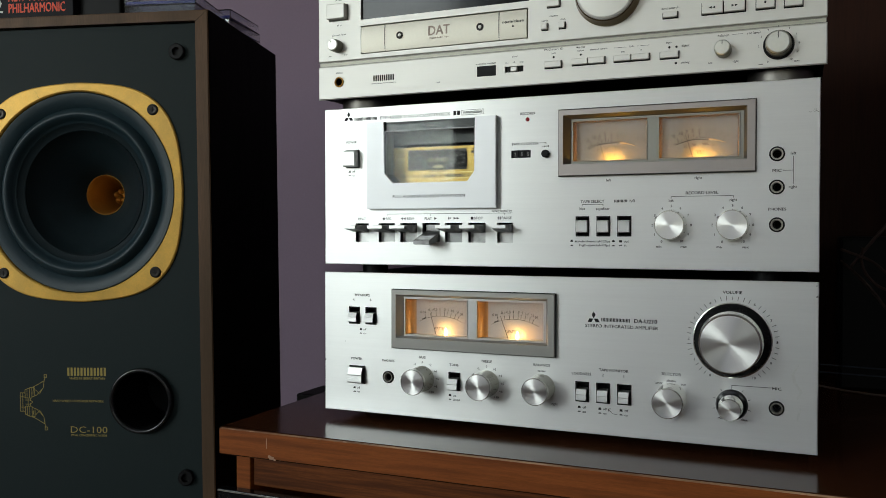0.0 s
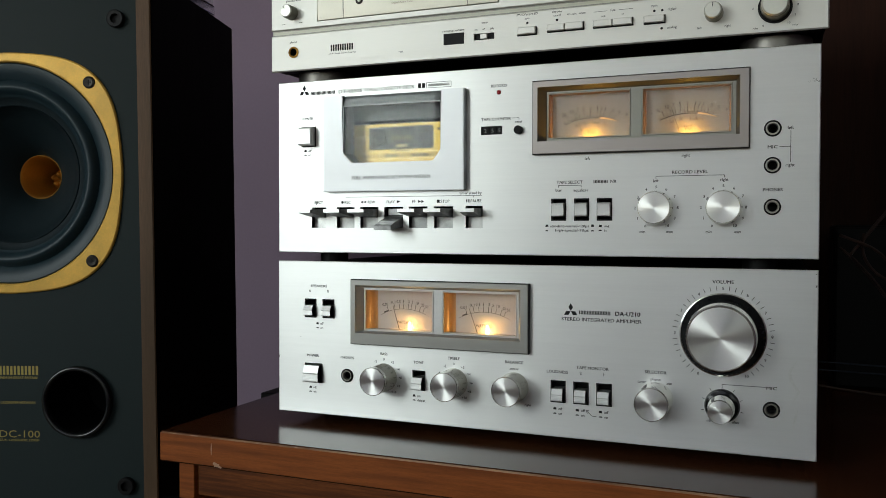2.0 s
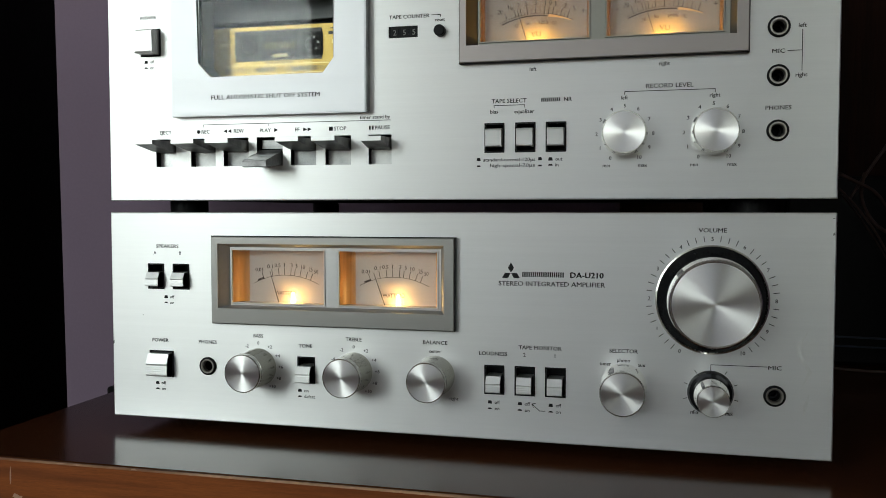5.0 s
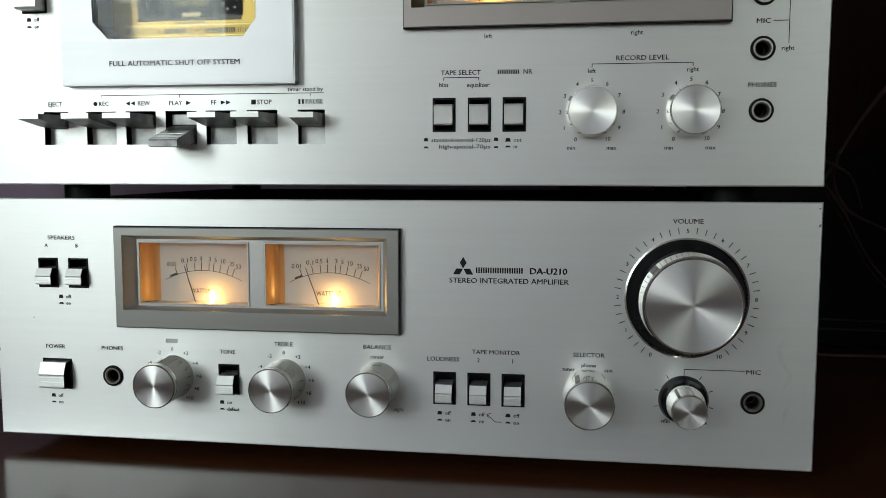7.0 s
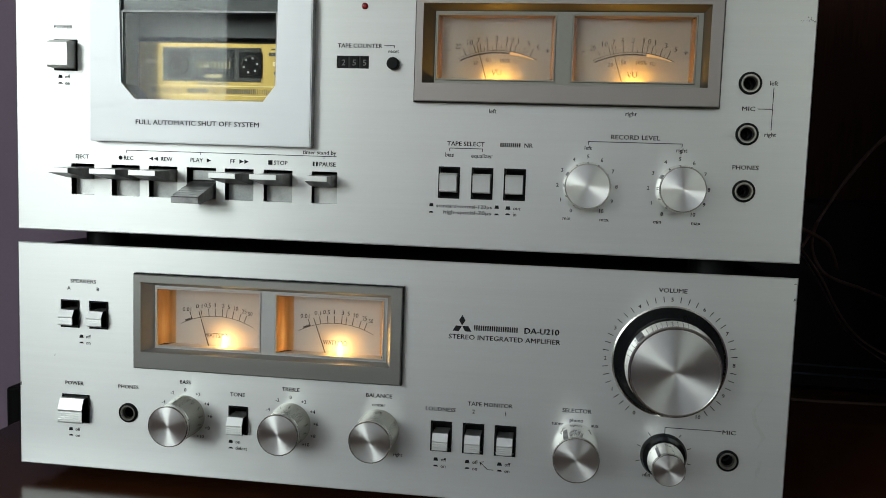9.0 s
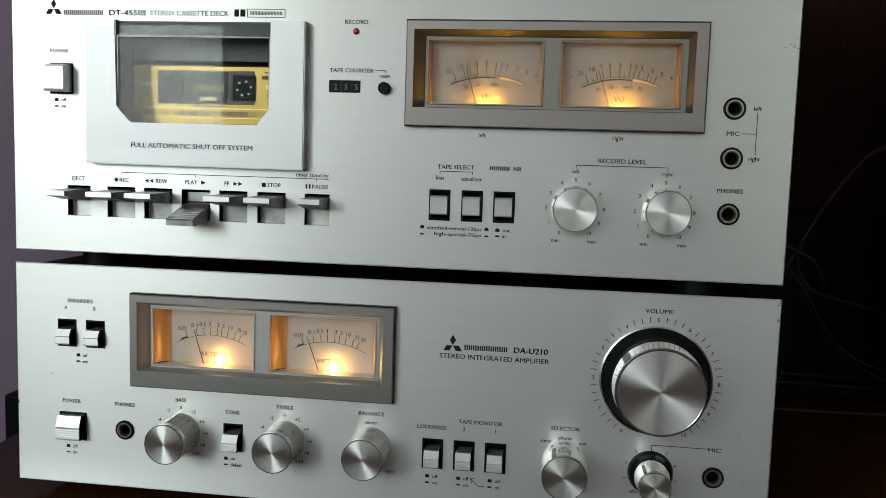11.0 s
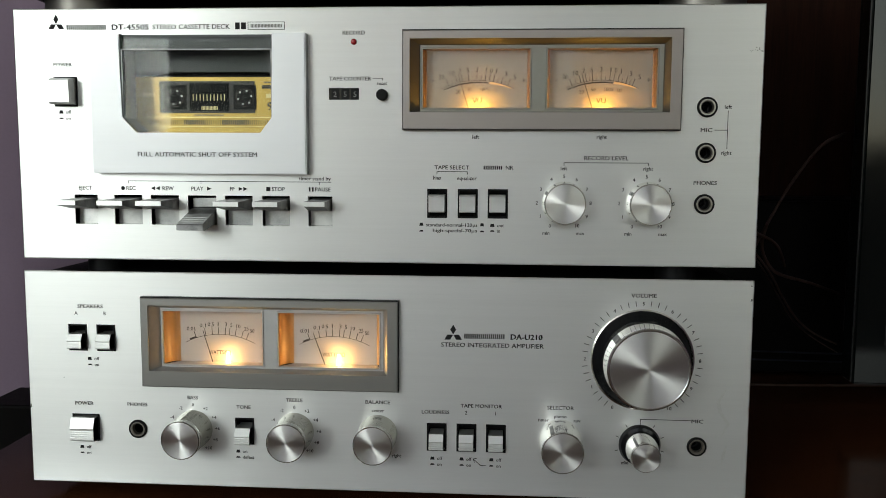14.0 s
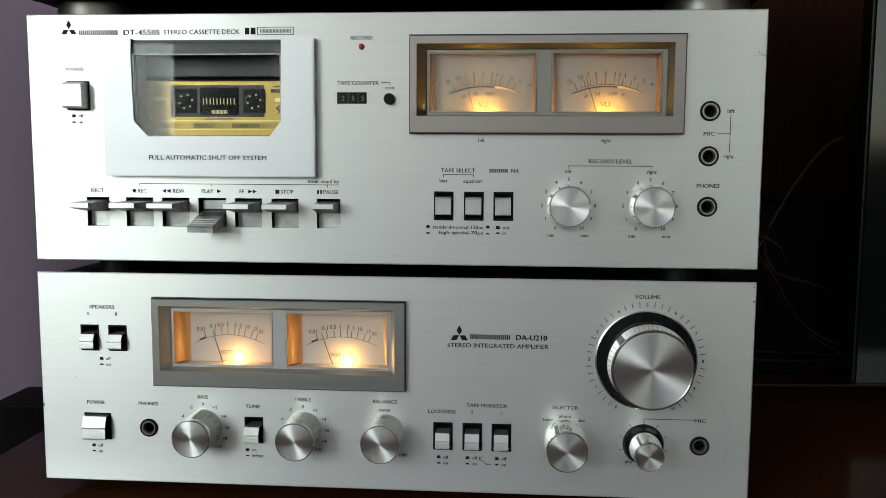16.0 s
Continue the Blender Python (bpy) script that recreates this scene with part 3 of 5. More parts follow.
def meter(dev, wall, bulb_up, shift, x0, x1, z0, z1, depth, yface, inset_l, inset_r, card, arc_r, arc_top, chord, ticks, labels, needle, bulb_x, bulb, extras, tick_len=4.2, num_cap=2.3, num_off=3.4):
    """One lit needle meter behind its window."""
    cx = (x0 + x1) / 2 + shift
    a0, a1 = x0 + inset_l, x1 - inset_r
    m = part("meter", boxes((a0 - 0.5, a1 + 0.5, depth, depth + 1, z0 - 1, z1 + 1)), card, dev, "lit meter with printed scale card")
    for xa, xb in ((x0, a0), (x1, a1)):
        side = bmesh.new()
        cols = []
        for k in range(9):
            u = radians(90 * k / 8)
            px, py = xa + (xb - xa) * (1 - math.cos(u)), yface + (depth - 0.05 - yface) * math.sin(u)
            cols.append([side.verts.new((px, py, zz)) for zz in (z0 - 0.2, z1)])
        for p, q in zip(cols, cols[1:]):
            side.faces.new((p[0], q[0], q[1], p[1]))
        part("meter_side", side, wall, m, "amber translucent side wall", smooth=40)
    for zz in ((z1,) if bulb_up < 0 else (z1, z0 - 0.2)):
        lid = bmesh.new()
        lid.faces.new([lid.verts.new(p) for p in ((x0, yface, zz), (x1, yface, zz), (a1, depth, zz), (a0, depth, zz))])
        part("meter_case", lid, wall if zz == z1 else card, m)
    yy = depth - 0.12
    zc = arc_top - arc_r
    half = math.asin(chord / 2 / arc_r)
    at = lambda fr, r: (cx + r * math.sin((fr - 0.5) * 2 * half), zc + r * math.cos((fr - 0.5) * 2 * half))
    bm = stroke(bmesh.new(), [at(k / 40, arc_r) for k in range(41)], yy, 0.28)
    for fr, k in ticks:
        stroke(bm, (at(fr, arc_r), at(fr, arc_r + tick_len * k)), yy, 0.42 if k == 1 else 0.25)
    part("scale_print", bm, DIALINK, m)
    bm = bmesh.new()
    for s, fr in labels:
        p = at(fr, arc_r + tick_len + num_off * 0.62)
        letters(bm, s, p[0], p[1], yy, num_cap, num_cap * 0.55 * max(1, len(s)) if s != "1" else 0.5)
    part("scale_figures", bm, DIALINK, m)
    extras(m, at, yy, cx)
    na, nb = needle
    part("needle", boxes_between((na[0], depth - 1.6, na[1]), (nb[0], depth - 1.6, nb[1]), 0.26), DIALINK, m, "thin black needle")
    b = bmesh.new()
    lathe(b, ((0, -2.4 - bulb_up), (0.9, -1.6 - bulb_up), (1.5, 0.4), (1.5, 2.2)), 0, 0, 16)
    for v in b.verts:
        v.co = Vector((bulb_x + v.co.x, depth - 2.4 + v.co.z, z0 - 0.4 - v.co.y))
    part("lamp_bulb", b, bulb, m, "small glowing bulb")
    pane = part("pane", boxes((x0 - 0.3, x1 + 0.3, yface + 0.2, yface + 0.9, z0 - 0.3, z1 + 0.3)), GLASS, m, "clear window pane")
    pane.visible_shadow = False
    return m


def boxes_between(a, b, w):
    bm = bmesh.new()
    d = Vector((b[0] - a[0], 0, b[2] - a[2])).normalized()
    n = Vector((-d.z, 0, d.x)) * w
    pts = [Vector(a) + n, Vector(b) + n * 0.6, Vector(b) - n * 0.6, Vector(a) - n]
    prism(bm, [(p.x, p.z) for p in pts], a[1] - 0.15, a[1] + 0.15)
    return bm


def meter_bezel(dev, o, i, out, wins, yin, inner, slope):
    """Proud grey frame with a sloped reveal round the inner plate that holds the windows."""
    x0, x1, z0, z1 = o
    a0, a1, b0, b1 = i
    part("meter_bezel", plate(x0, x1, z0, z1, -out, -out + 1.0, (i,), 0.5), BEZELCOOL if dev is amp else BEZEL, dev, "brushed grey metal meter frame")
    part("bezel_body", plate(x0 - 0.15, x1 + 0.3, z0 - 0.25, z1 + 0.5, -out + 1.02, 0.4, (i,), 0.1), BLACK, dev, "black body under the meter frame")
    # four sloping walls from the frame's edge down to the plate
    l, r, d, u = slope
    front = [(a0, b0), (a1, b0), (a1, b1), (a0, b1)]
    back = [(a0 + l, b0 + d), (a1 - r, b0 + d), (a1 - r, b1 - u), (a0 + l, b1 - u)]
    for k in range(4):
        bm, q = bmesh.new(), (k + 1) % 4
        f0, f1, g0, g1 = front[k], front[q], back[k], back[q]
        ring = [(f0, -out + 0.6), (f1, -out + 0.6), (g1, yin - 0.02), (g0, yin - 0.02)]
        vs = [bm.verts.new((p[0], y, p[1])) for p, y in ring]
        ws = [bm.verts.new((p[0], y + 0.5, p[1])) for p, y in ring]
        bm.faces.new(vs)
        bm.faces.new(ws[::-1])
        for j in range(4):
            bm.faces.new((vs[j], ws[j], ws[(j + 1) % 4], vs[(j + 1) % 4]))
        # deck walls take the shaded copy, all four sides alike
        part("bezel_reveal", bm, REVEAL if dev is amp else SHADEDREVEAL, dev)
    part("meter_plate", plate(a0 + 0.02, a1 - 0.02, b0 + 0.02, b1 - 0.02, yin, yin + 1.0, wins, 0.1), inner, dev, "satin silver plate round the meter windows")
    # thin rim round each window
    for w in wins:
        part("window_rim", plate(w[0] - 0.9, w[1] + 0.9, w[2] - 0.9, w[3] + 0.9, yin - 0.5, yin + 0.2, (w,), 0.3), inner, dev)


# ---- amplifier ----
AZ0, AZ1 = 10.6, 140
amp = thing("amplifier", "silver brushed aluminium stereo amplifier with two lit power meters", "amplifier", (0.2125, 0.16, 0.803))
small_slots = [(26.7, 37, 92.6, 107.6), (44.0, 54.4, 92.6, 107.6)]
low_slots = [(241.4, 252.0, 37.2, 53), (258.8, 269.4, 37.2, 53), (276, 286.6, 37.2, 53)]
power_slot = (27, 42.8, 37.4, 53)
tone_slot = (127, 137.4, 37.8, 53)
amp_jacks = [(67, 45), (396.2, 43.6)]
AW = [(83.8, 143.6, 85, 117), (153.2, 213, 85, 117)]
amp_open = (76.9, 218.3, 81.8, 121)
holes = small_slots + low_slots + [power_slot, tone_slot, amp_open] + [(x - 3.6, x + 3.6, z - 3.6, z + 3.6) for x, z in amp_jacks]
part("front_panel", plate(0, PW, AZ0, AZ1, 0, 4.5, holes, 0.6), SILVER, amp, "brushed silver front panel")
part("case", boxes((6, PW - 6, 16, 300, AZ0 + 1, AZ1 - 2, 1.0), (3, PW - 3, 4.6, 15.8, AZ0 + 1, AZ0 + 3), (3, PW - 3, 4.6, 15.8, AZ1 - 4, AZ1 - 2), (3, 8, 4.6, 15.8, AZ0 + 3.2, AZ1 - 4.2), (PW - 8, PW - 3, 4.6, 15.8, AZ0 + 3.2, AZ1 - 4.2)), CASE, amp, "black sheet metal case")
for x in (35, PW - 35):
    for y in (45, 270):
        foot(amp, x, y, 3, AZ0 + 1, 14)
meter_bezel(amp, (72.4, 224.4, 72.4, 125.4), amp_open, 5, AW, 0.6, INNER, (5.6, 3.0, 1.6, 2.2))


def amp_extras(m, at, yy, cx):
    R = AMP_R
    part("scale_mark", stroke(bmesh.new(), [at(0.08 + 0.085 * k / 4, R + 0.55) for k in range(5)], yy, 1.1), DIALINK, m)
    bm = letters(bmesh.new(), "WATTS/8\u03a9", cx - 0.5, 90.5, yy, 2.5, 13.5)
    part("scale_words", bm, DIALINK, m)


AMP_R = 45.8
amp_ticks = [(f, 1) for f in (0.165, 0.303, 0.397, 0.479, 0.57, 0.626, 0.706, 0.797, 0.868)]
amp_labels = list(zip(("0.01", "0.1", "0.5", "1", "3", "5", "10", "25", "50"), (0.14, 0.29, 0.39, 0.479, 0.575, 0.64, 0.725, 0.825, 0.90)))
for k, (w, bx) in enumerate(zip(AW, (120.6, 187.6))):
    c = (w[0] + w[1]) / 2
    meter(amp, AMBER, 4.6, 1.4, w[0], w[1], w[2], w[3], 10, 1.7, 7.0, 3.0, DIAL, AMP_R, 101.5, 42.8, amp_ticks, amp_labels, ((c - 2.6 - 1.2 * k, 84), (c - 8.6 - 2.4 * k, 104)), bx, BULB, amp_extras)

words(amp, "SPEAKERS", 40, 119, cap=2.1, width=15.5)
words(amp, "A", 31.2, 114.8, cap=2.0)
words(amp, "B", 48.8, 114.8, cap=2.0)
for s in small_slots:
    push_button(amp, *s, 5.5, s[0] + 0.7, s[1] - 0.9, 94.2, 102.8)
marks_off_on(amp, 38.6, 87.4)
words(amp, "POWER", 34.2, 60, cap=2.1, width=11.2)
push_button(amp, *power_slot, 6.4, 27.6, 42.0, 38.2, 52.0, ribs=4)
marks_off_on(amp, 31.8, 33)
words(amp, "PHONES", 67, 60, cap=2.1, width=12.2)
for x, z in amp_jacks:
    jack_socket(amp, x, z)
TONE = [("-4", 152), ("-2", 121), ("0", 90), ("+2", 59), ("+4", 30), ("+6", 2), ("+8", -26), ("+10", -52)]
for x, name, ribs in ((101, "BASS", -40), (162.3, "TREBLE", 44)):
    words(amp, name, x, 65, cap=2.1)
    scale_numbers(amp, x, 46.0, 14.6, TONE, 1.9)
    turn_knob(amp, x, 45.8, 11.3, 21.8, ribs=ribs, flare=1.02)
words(amp, "TONE", 131.7, 60, cap=2.1, width=8.6)
push_button(amp, *tone_slot, 6.5, 127.6, 136.6, 38.6, 48.2)
marks_off_on(amp, 128, 33, "on", "defeat")
words(amp, "BALANCE", 212, 65, cap=2.1, width=14.5)
words(amp, "center", 212, 60, cap=1.9)
words(amp, "right", 223.2, 33, cap=1.9)
words(amp, "left", 200.6, 33, cap=1.9)
turn_knob(amp, 212, 45.8, 11.3, 21.8, ribs=22, flare=1.02)
words(amp, "LOUDNESS", 246, 60, cap=2.1, width=16.2)
words(amp, "TAPE MONITOR", 272.6, 64.2, cap=2.1, width=24)
words(amp, "2", 263.8, 60, cap=2.1)
words(amp, "1", 281, 60, cap=2.1)
for s in low_slots:
    push_button(amp, *s, 5.0, s[0] + 1.0, s[1] - 1.2, 38.4, 47.6)
for x in (244.2, 261.4, 278.8):
    marks_off_on(amp, x, 32.2)
lines(amp, ((275.5, 28.6), (272.5, 28.6), (268.2, 32.4)), ((268.2, 32.4), (270.2, 32.8)), ((268.2, 32.4), (269, 30.4)))
words(amp, "SELECTOR", 318.4, 64.3, cap=2.1, width=15.2)
words(amp, "tuner", 308.6, 57, cap=1.9)
words(amp, "phono", 318.4, 59.2, cap=1.9)
words(amp, "aux", 328, 57, cap=1.9)
turn_knob(amp, 318.4, 45, 11.8, 22.5, mark=118)
logo_mark(amp, 256, 107.6, 9)
name_bar(amp, 262.2, 285.8, 105.4, 2.8, count=10)
words(amp, "DA-U210", 298.2, 105.4, cap=3.0, width=18, bold=0.035)
words(amp, "STEREO INTEGRATED AMPLIFIER", 278.6, 100.2, cap=2.5, width=59)
# volume
VX, VZ = 364, 93.6
words(amp, "VOLUME", VX, 130.6, cap=2.2, width=14.2)
bm = bmesh.new()
for k in range(41):
    a = radians(240 - 7.5 * k)
    if k % 4:
        c, s = math.cos(a), math.sin(a)
        stroke(bm, ((VX + 31.2 * c, VZ + 31.2 * s), (VX + 34.0 * c, VZ + 34.0 * s)), -0.15, 0.38)
part("volume_ticks", bm, INK, amp)
scale_numbers(amp, VX, VZ, 32.4, [(str(k), 240 - 30 * k) for k in range(11)], 2.0)
part("knob_skirt", lathe(bmesh.new(), ((29.2, 0.1), (29.2, -0.9), (28.4, -1.2), (28.0, -0.8)), VX, VZ, 96), CHROME, amp, "thin polished ring")
part("knob_skirt", lathe(bmesh.new(), ((28.0, -0.7), (27.2, -1.4), (23.6, -5.2), (22, -5.2)), VX, VZ, 96), BLACKGLOSS, amp, "black skirt under the volume knob")
turn_knob(amp, VX, VZ, 22.6, 24.5, base=5.0, mark=138, flare=1.035, label="large volume knob")
# microphone level
words(amp, "MIC", 396.2, 58.4, cap=2.1, width=6.6)
lines(amp, ((392.2, 58.8), (364, 58.8), (364, 55.6)))
bm = bmesh.new()
for k in range(9):
    a = radians(-140 + 280 * k / 8 + 90)
    stroke(bm, ((364 + 12.6 * math.cos(a), 43.6 + 12.6 * math.sin(a)), (364 + 14.4 * math.cos(a), 43.6 + 14.4 * math.sin(a))), -0.15, 0.35)
part("volume_ticks", bm, INK, amp)
words(amp, "min", 355.8, 32.8, cap=1.9)
words(amp, "max", 373.2, 32.8, cap=1.9)
part("knob_skirt", lathe(bmesh.new(), ((12.0, 0.1), (11.8, -0.9), (10.9, -2.6), (8, -3.4)), 364, 43.6, 64), BLACKGLOSS, amp)
turn_knob(amp, 364, 43.6, 8.2, 22.5, base=3.2, mark=125, flare=1.12)
for x, z, w, h in ((423.6, 129, 0.5, 0.8), (423.4, 137, 0.6, 0.3), (22.2, 75.5, 0.25, 0.5), (0.9, 57.5, 0.5, 1.2)):
    part("scratch", flat(bmesh.new(), ((x - w, z - h), (x + w, z - h * 0.6), (x + w * 0.7, z + h), (x - w * 0.6, z + h * 0.7)), -0.12), FADED, amp)

# pale wavy reflections beside the microphone socket, painted on as flat ribbons
for path in (((412, 78), (407.5, 70), (409, 64), (413.6, 57), (410, 50)), ((413, 45), (411.6, 39), (410.6, 33))):
    bm = bmesh.new()
    for k, ((xa, za), (xb, zb)) in enumerate(zip(path, path[1:])):
        w0, w1 = (0.3 if k == 0 else 1.3), (0.3 if k == len(path) - 2 else 1.3)
        flat(bm, ((xa - w0, za), (xa + w0 * 0.7, za), (xb + w1 * 0.7, zb), (xb - w1, zb)), -0.1)
    part("reflection_ribbon", bm, REFLECTION, amp, "faint pale reflection painted on the metal")

# ---- cassette deck ----
DZ0, DZ1 = 147.2, 291.6
deck = thing("cassette_deck", "silver brushed aluminium cassette deck with piano keys and lit meters", "cassette deck", (0.2125, 0.16, 0.94))
DX0, DX1 = 0.4, 425
keys = [(33.2, 47, "EJECT", 40), (57.2, 73.8, "REC", 67.4), (79.2, 95.8, "REW", 89.6), (101.2, 118, "PLAY", 107), (123.2, 139.4, "FF", 127.6), (145.2, 161.2, "STOP", 154.6), (172, 186, "PAUSE", 180.6)]
KZ0, KZ1 = 168, 185.2
deck_power = (24, 37, 236.6, 252.6)
sel_slots = [(241.2, 251.6, 174.0, 189.6), (258.6, 269.0, 174.0, 189.6), (275.6, 286.0, 174.0, 189.6)]
deck_jacks = [(395.2, 236), (395.2, 211), (395.4, 182.6)]
DW = [(237.8, 298, 235.8, 268.4), (307.6, 368, 235.8, 268.4)]
deck_open = (231, 374.2, 232.8, 273.2)
well = (57.5, 161, 214, 276.4)
holes = [(a, b, KZ0, KZ1) for a, b, _, _ in keys] + [deck_power, deck_open, well, (184.4, 201.8, 240, 246.6)] + sel_slots + [(x - 3.6, x + 3.6, z - 3.6, z + 3.6) for x, z in deck_jacks]
part("front_panel", plate(DX0, DX1, DZ0, DZ1, 0, 4.5, holes, 0.6), SILVER, deck, "brushed silver front panel")
part("case", boxes((6, PW - 6, 26, 290, DZ0 + 1, DZ1 - 2, 1.0), (3, PW - 3, 4.6, 25.8, DZ0 + 1, DZ0 + 3), (3, PW - 3, 4.6, 25.8, DZ1 - 4, DZ1 - 2), (3, 8, 4.6, 25.8, DZ0 + 3.2, DZ1 - 4.2), (PW - 8, PW - 3, 4.6, 25.8, DZ0 + 3.2, DZ1 - 4.2)), CASE, deck, "black sheet metal case")
for x in (38, PW - 38):
    for y in (30, 270):
        foot(deck, x, y, AZ1 - 2, DZ0 + 1, 12)
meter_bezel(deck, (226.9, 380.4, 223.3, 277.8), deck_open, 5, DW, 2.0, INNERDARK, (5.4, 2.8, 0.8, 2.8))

DECK_R = 48.0


def deck_extras(m, at, yy, cx):
    R = DECK_R
    part("scale_arc", stroke(bmesh.new(), [at(0.02 + 0.62 * k / 24, R - 1.2) for k in range(25)], yy, 0.75), DIALINK, m)
    bm = bmesh.new()
    rows = [[bm.verts.new((*(p := at(0.66 + 0.31 * k / 12, R + d))[:1], yy + 0.05, p[1])) for d in (-0.25, -1.7 + 0.08 * k)] for k in range(13)]
    for p, q in zip(rows, rows[1:]):
        bm.faces.new((p[0], q[0], q[1], p[1]))
    part("scale_arc", bm, DIALRED, m, "orange overload band")
    bm = bmesh.new()
    for s, fr, wd in (("20", 0.20, 2.6), ("50", 0.375, 2.6), ("100%", 0.61, 5.2)):
        p = at(fr, R - 5.0)
        letters(bm, s, p[0], p[1], yy, 2.0, wd)
    for fr in (0.745, 0.775):
        p = at(fr, R - 4.6)
        stroke(bm, ((p[0] - 0.6, p[1] - 0.7), (p[0] + 0.6, p[1] - 0.7), (p[0] + 0.6, p[1] + 0.7), (p[0] - 0.6, p[1] + 0.7), (p[0] - 0.6, p[1] - 0.7)), yy, 0.2)
    letters(bm, "VU", cx - 0.3, 240.2, yy, 3.0, 5.4)
    letters(bm, "-", cx - 25.5, 252, yy, 3.0)
    letters(bm, "+", cx + 26, 251.6, yy, 3.0)
    part("scale_words", bm, DIALINK, m)


deck_ticks = [(f, 1) for f in (0.10, 0.223, 0.296, 0.38, 0.488, 0.6, 0.654, 0.71, 0.815, 0.908)] + [(f, 0.55) for f in (0.16, 0.26, 0.34, 0.434, 0.545, 0.76, 0.862)]
deck_labels = list(zip(("20", "10", "7", "5", "3", "1", "0", "1", "3", "5"), (0.055, 0.19, 0.285, 0.378, 0.488, 0.602, 0.662, 0.725, 0.84, 0.95)))
for k, (w, off) in enumerate(zip(DW, (0.3, 0.2))):
    c = (w[0] + w[1]) / 2
    meter(deck, UMBER, -2.2, 0.7, w[0], w[1], w[2], w[3], 9, 3.2, 1.6, 1.6, DIALGREY, DECK_R, 251.6, 41.2, deck_ticks, deck_labels, ((c - 4.2, 234.5), (c - 10.4 - k * 0.4, 255)), c + 1.0, BULB_SOFT, deck_extras, 4.0, 2.6, 3.2)

# heading
logo_mark(deck, 26.2, 284.2, 8.4)
name_bar(deck, 32.2, 55.8, 281, 2.8, count=10)
words(deck, "DT-4550S", 70, 281, cap=3.0, width=21.6, bold=0.035)
words(deck, "STEREO CASSETTE DECK", 105.6, 281, cap=2.6, width=45)
name_bar(deck, 131.2, 133.8, 281.3, 3.8)
name_bar(deck, 134.6, 137.4, 281.3, 3.8)
lines(deck, ((138.6, 279.2), (159.6, 279.2), (159.6, 283.4), (138.6, 283.4), (138.6, 279.2)), w=0.3)
name_bar(deck, 140, 158.2, 281.3, 1.9, mat=FADED, count=11)
# power
words(deck, "POWER", 29.2, 260, cap=2.1, width=11)
push_button(deck, *deck_power, 8.5, 24.6, 36.2, 237.2, 252.0, ribs=0)
marks_off_on(deck, 27.2, 233)
# record lamp, counter
words(deck, "RECORD", 199, 277.2, cap=2.1, width=12.6)
part("record_lamp", lathe(bmesh.new(), ((1.7, 0.2), (1.7, -0.6), (1.2, -1.2), (0, -1.5)), 199, 272.2, 24), REDLED, deck, "dark red lamp")
words(deck, "TAPE COUNTER", 196.8, 251.8, cap=2.1, width=24)
lines(deck, ((210, 252), (215.2, 252), (215.2, 250.9)))
words(deck, "reset", 215, 249.2, cap=1.9)
part("reset_button", lathe(bmesh.new(), ((3.2, 0.2), (3.2, -3.6), (2.7, -4.3), (0, -4.4)), 215.2, 242.6, 32), BLACK, deck, "round black reset button")
part("counter_window", boxes((183.6, 202.6, 1.0, 3, 239.2, 247.4)), BLACKGLOSS, deck, "black counter window")
for x, s in ((188, "2"), (193.8, "5"), (199.4, "5")):
    part("counter_wheel", boxes((x - 2.2, x + 2.2, 0.5, 1.0, 240.2, 246.4)), BLACK, deck)
    words(deck, s, x, 243.1, 0.35, 3.0, mat=FADED)
# selector switches
words(deck, "TAPE SELECT", 254.6, 202.2, cap=2.2, width=19.6)
lines(deck, ((246.2, 198.4), (246.2, 199.8), (263.4, 199.8), (263.4, 198.4)))
words(deck, "bias", 246.2, 196.4, cap=2.1)
words(deck, "equalizer", 263.2, 196.2, cap=2.1)
name_bar(deck, 272.4, 283.2, 202.2, 2.1, count=5)
words(deck, "NR", 287.2, 202.2, cap=2.2)
for s in sel_slots:
    push_button(deck, *s, 3.6, s[0] + 0.5, s[1] - 0.9, 176.8, 186.8, ribs=0)
for x, z, hi in ((237.4, 169.8, 1), (272.0, 169.8, 1), (237.4, 166.4, 0), (272.0, 166.4, 0)):
    part("pictogram", flat(bmesh.new(), ((x - 1.2, z - 0.8), (x + 1.2, z - 0.8), (x + 0.8, z + 0.8 * hi + 0.1), (x - 0.8, z + 0.8 * hi + 0.1)), -0.15), INK, deck)
words(deck, "standard-normal-120\u00b5s", 254.7, 169.6, cap=1.9, width=29.2)
words(deck, "high-special-70\u00b5s", 256.6, 166.4, cap=1.9, width=25.2)
marks_off_on(deck, 277.8, 169.6, "out", "in", 3.2)
# record level
words(deck, "RECORD LEVEL", 341, 207.8, cap=2.2, width=24.4)
lines(deck, ((317.6, 203.6), (317.6, 205.2), (364.2, 205.2), (364.2, 203.6)))
words(deck, "left", 317.6, 202, cap=2.0)
words(deck, "right", 364.2, 202, cap=2.0)
LEVEL = [("0", 240), ("1", 210), ("2", 180), ("3", 149), ("4", 118), ("5", 90), ("6", 62), ("7", 31), ("8", 0), ("9", -30), ("10", -58)]
for x, xs in ((317.8, 317.8), (364.2, 363.6)):
    scale_numbers(deck, xs, 182.6, 15.0, LEVEL, 1.9)
    words(deck, "min", xs - 9.6, 165.6, cap=1.9)
    words(deck, "max", xs + 9.6, 165.6, cap=1.9)
    turn_knob(deck, x, 182.5, 11.4, 13, mark=150, flare=1.07)
words(deck, "left", 268, 219.4, cap=2.1)
words(deck, "right", 338.2, 219.6, cap=2.1)
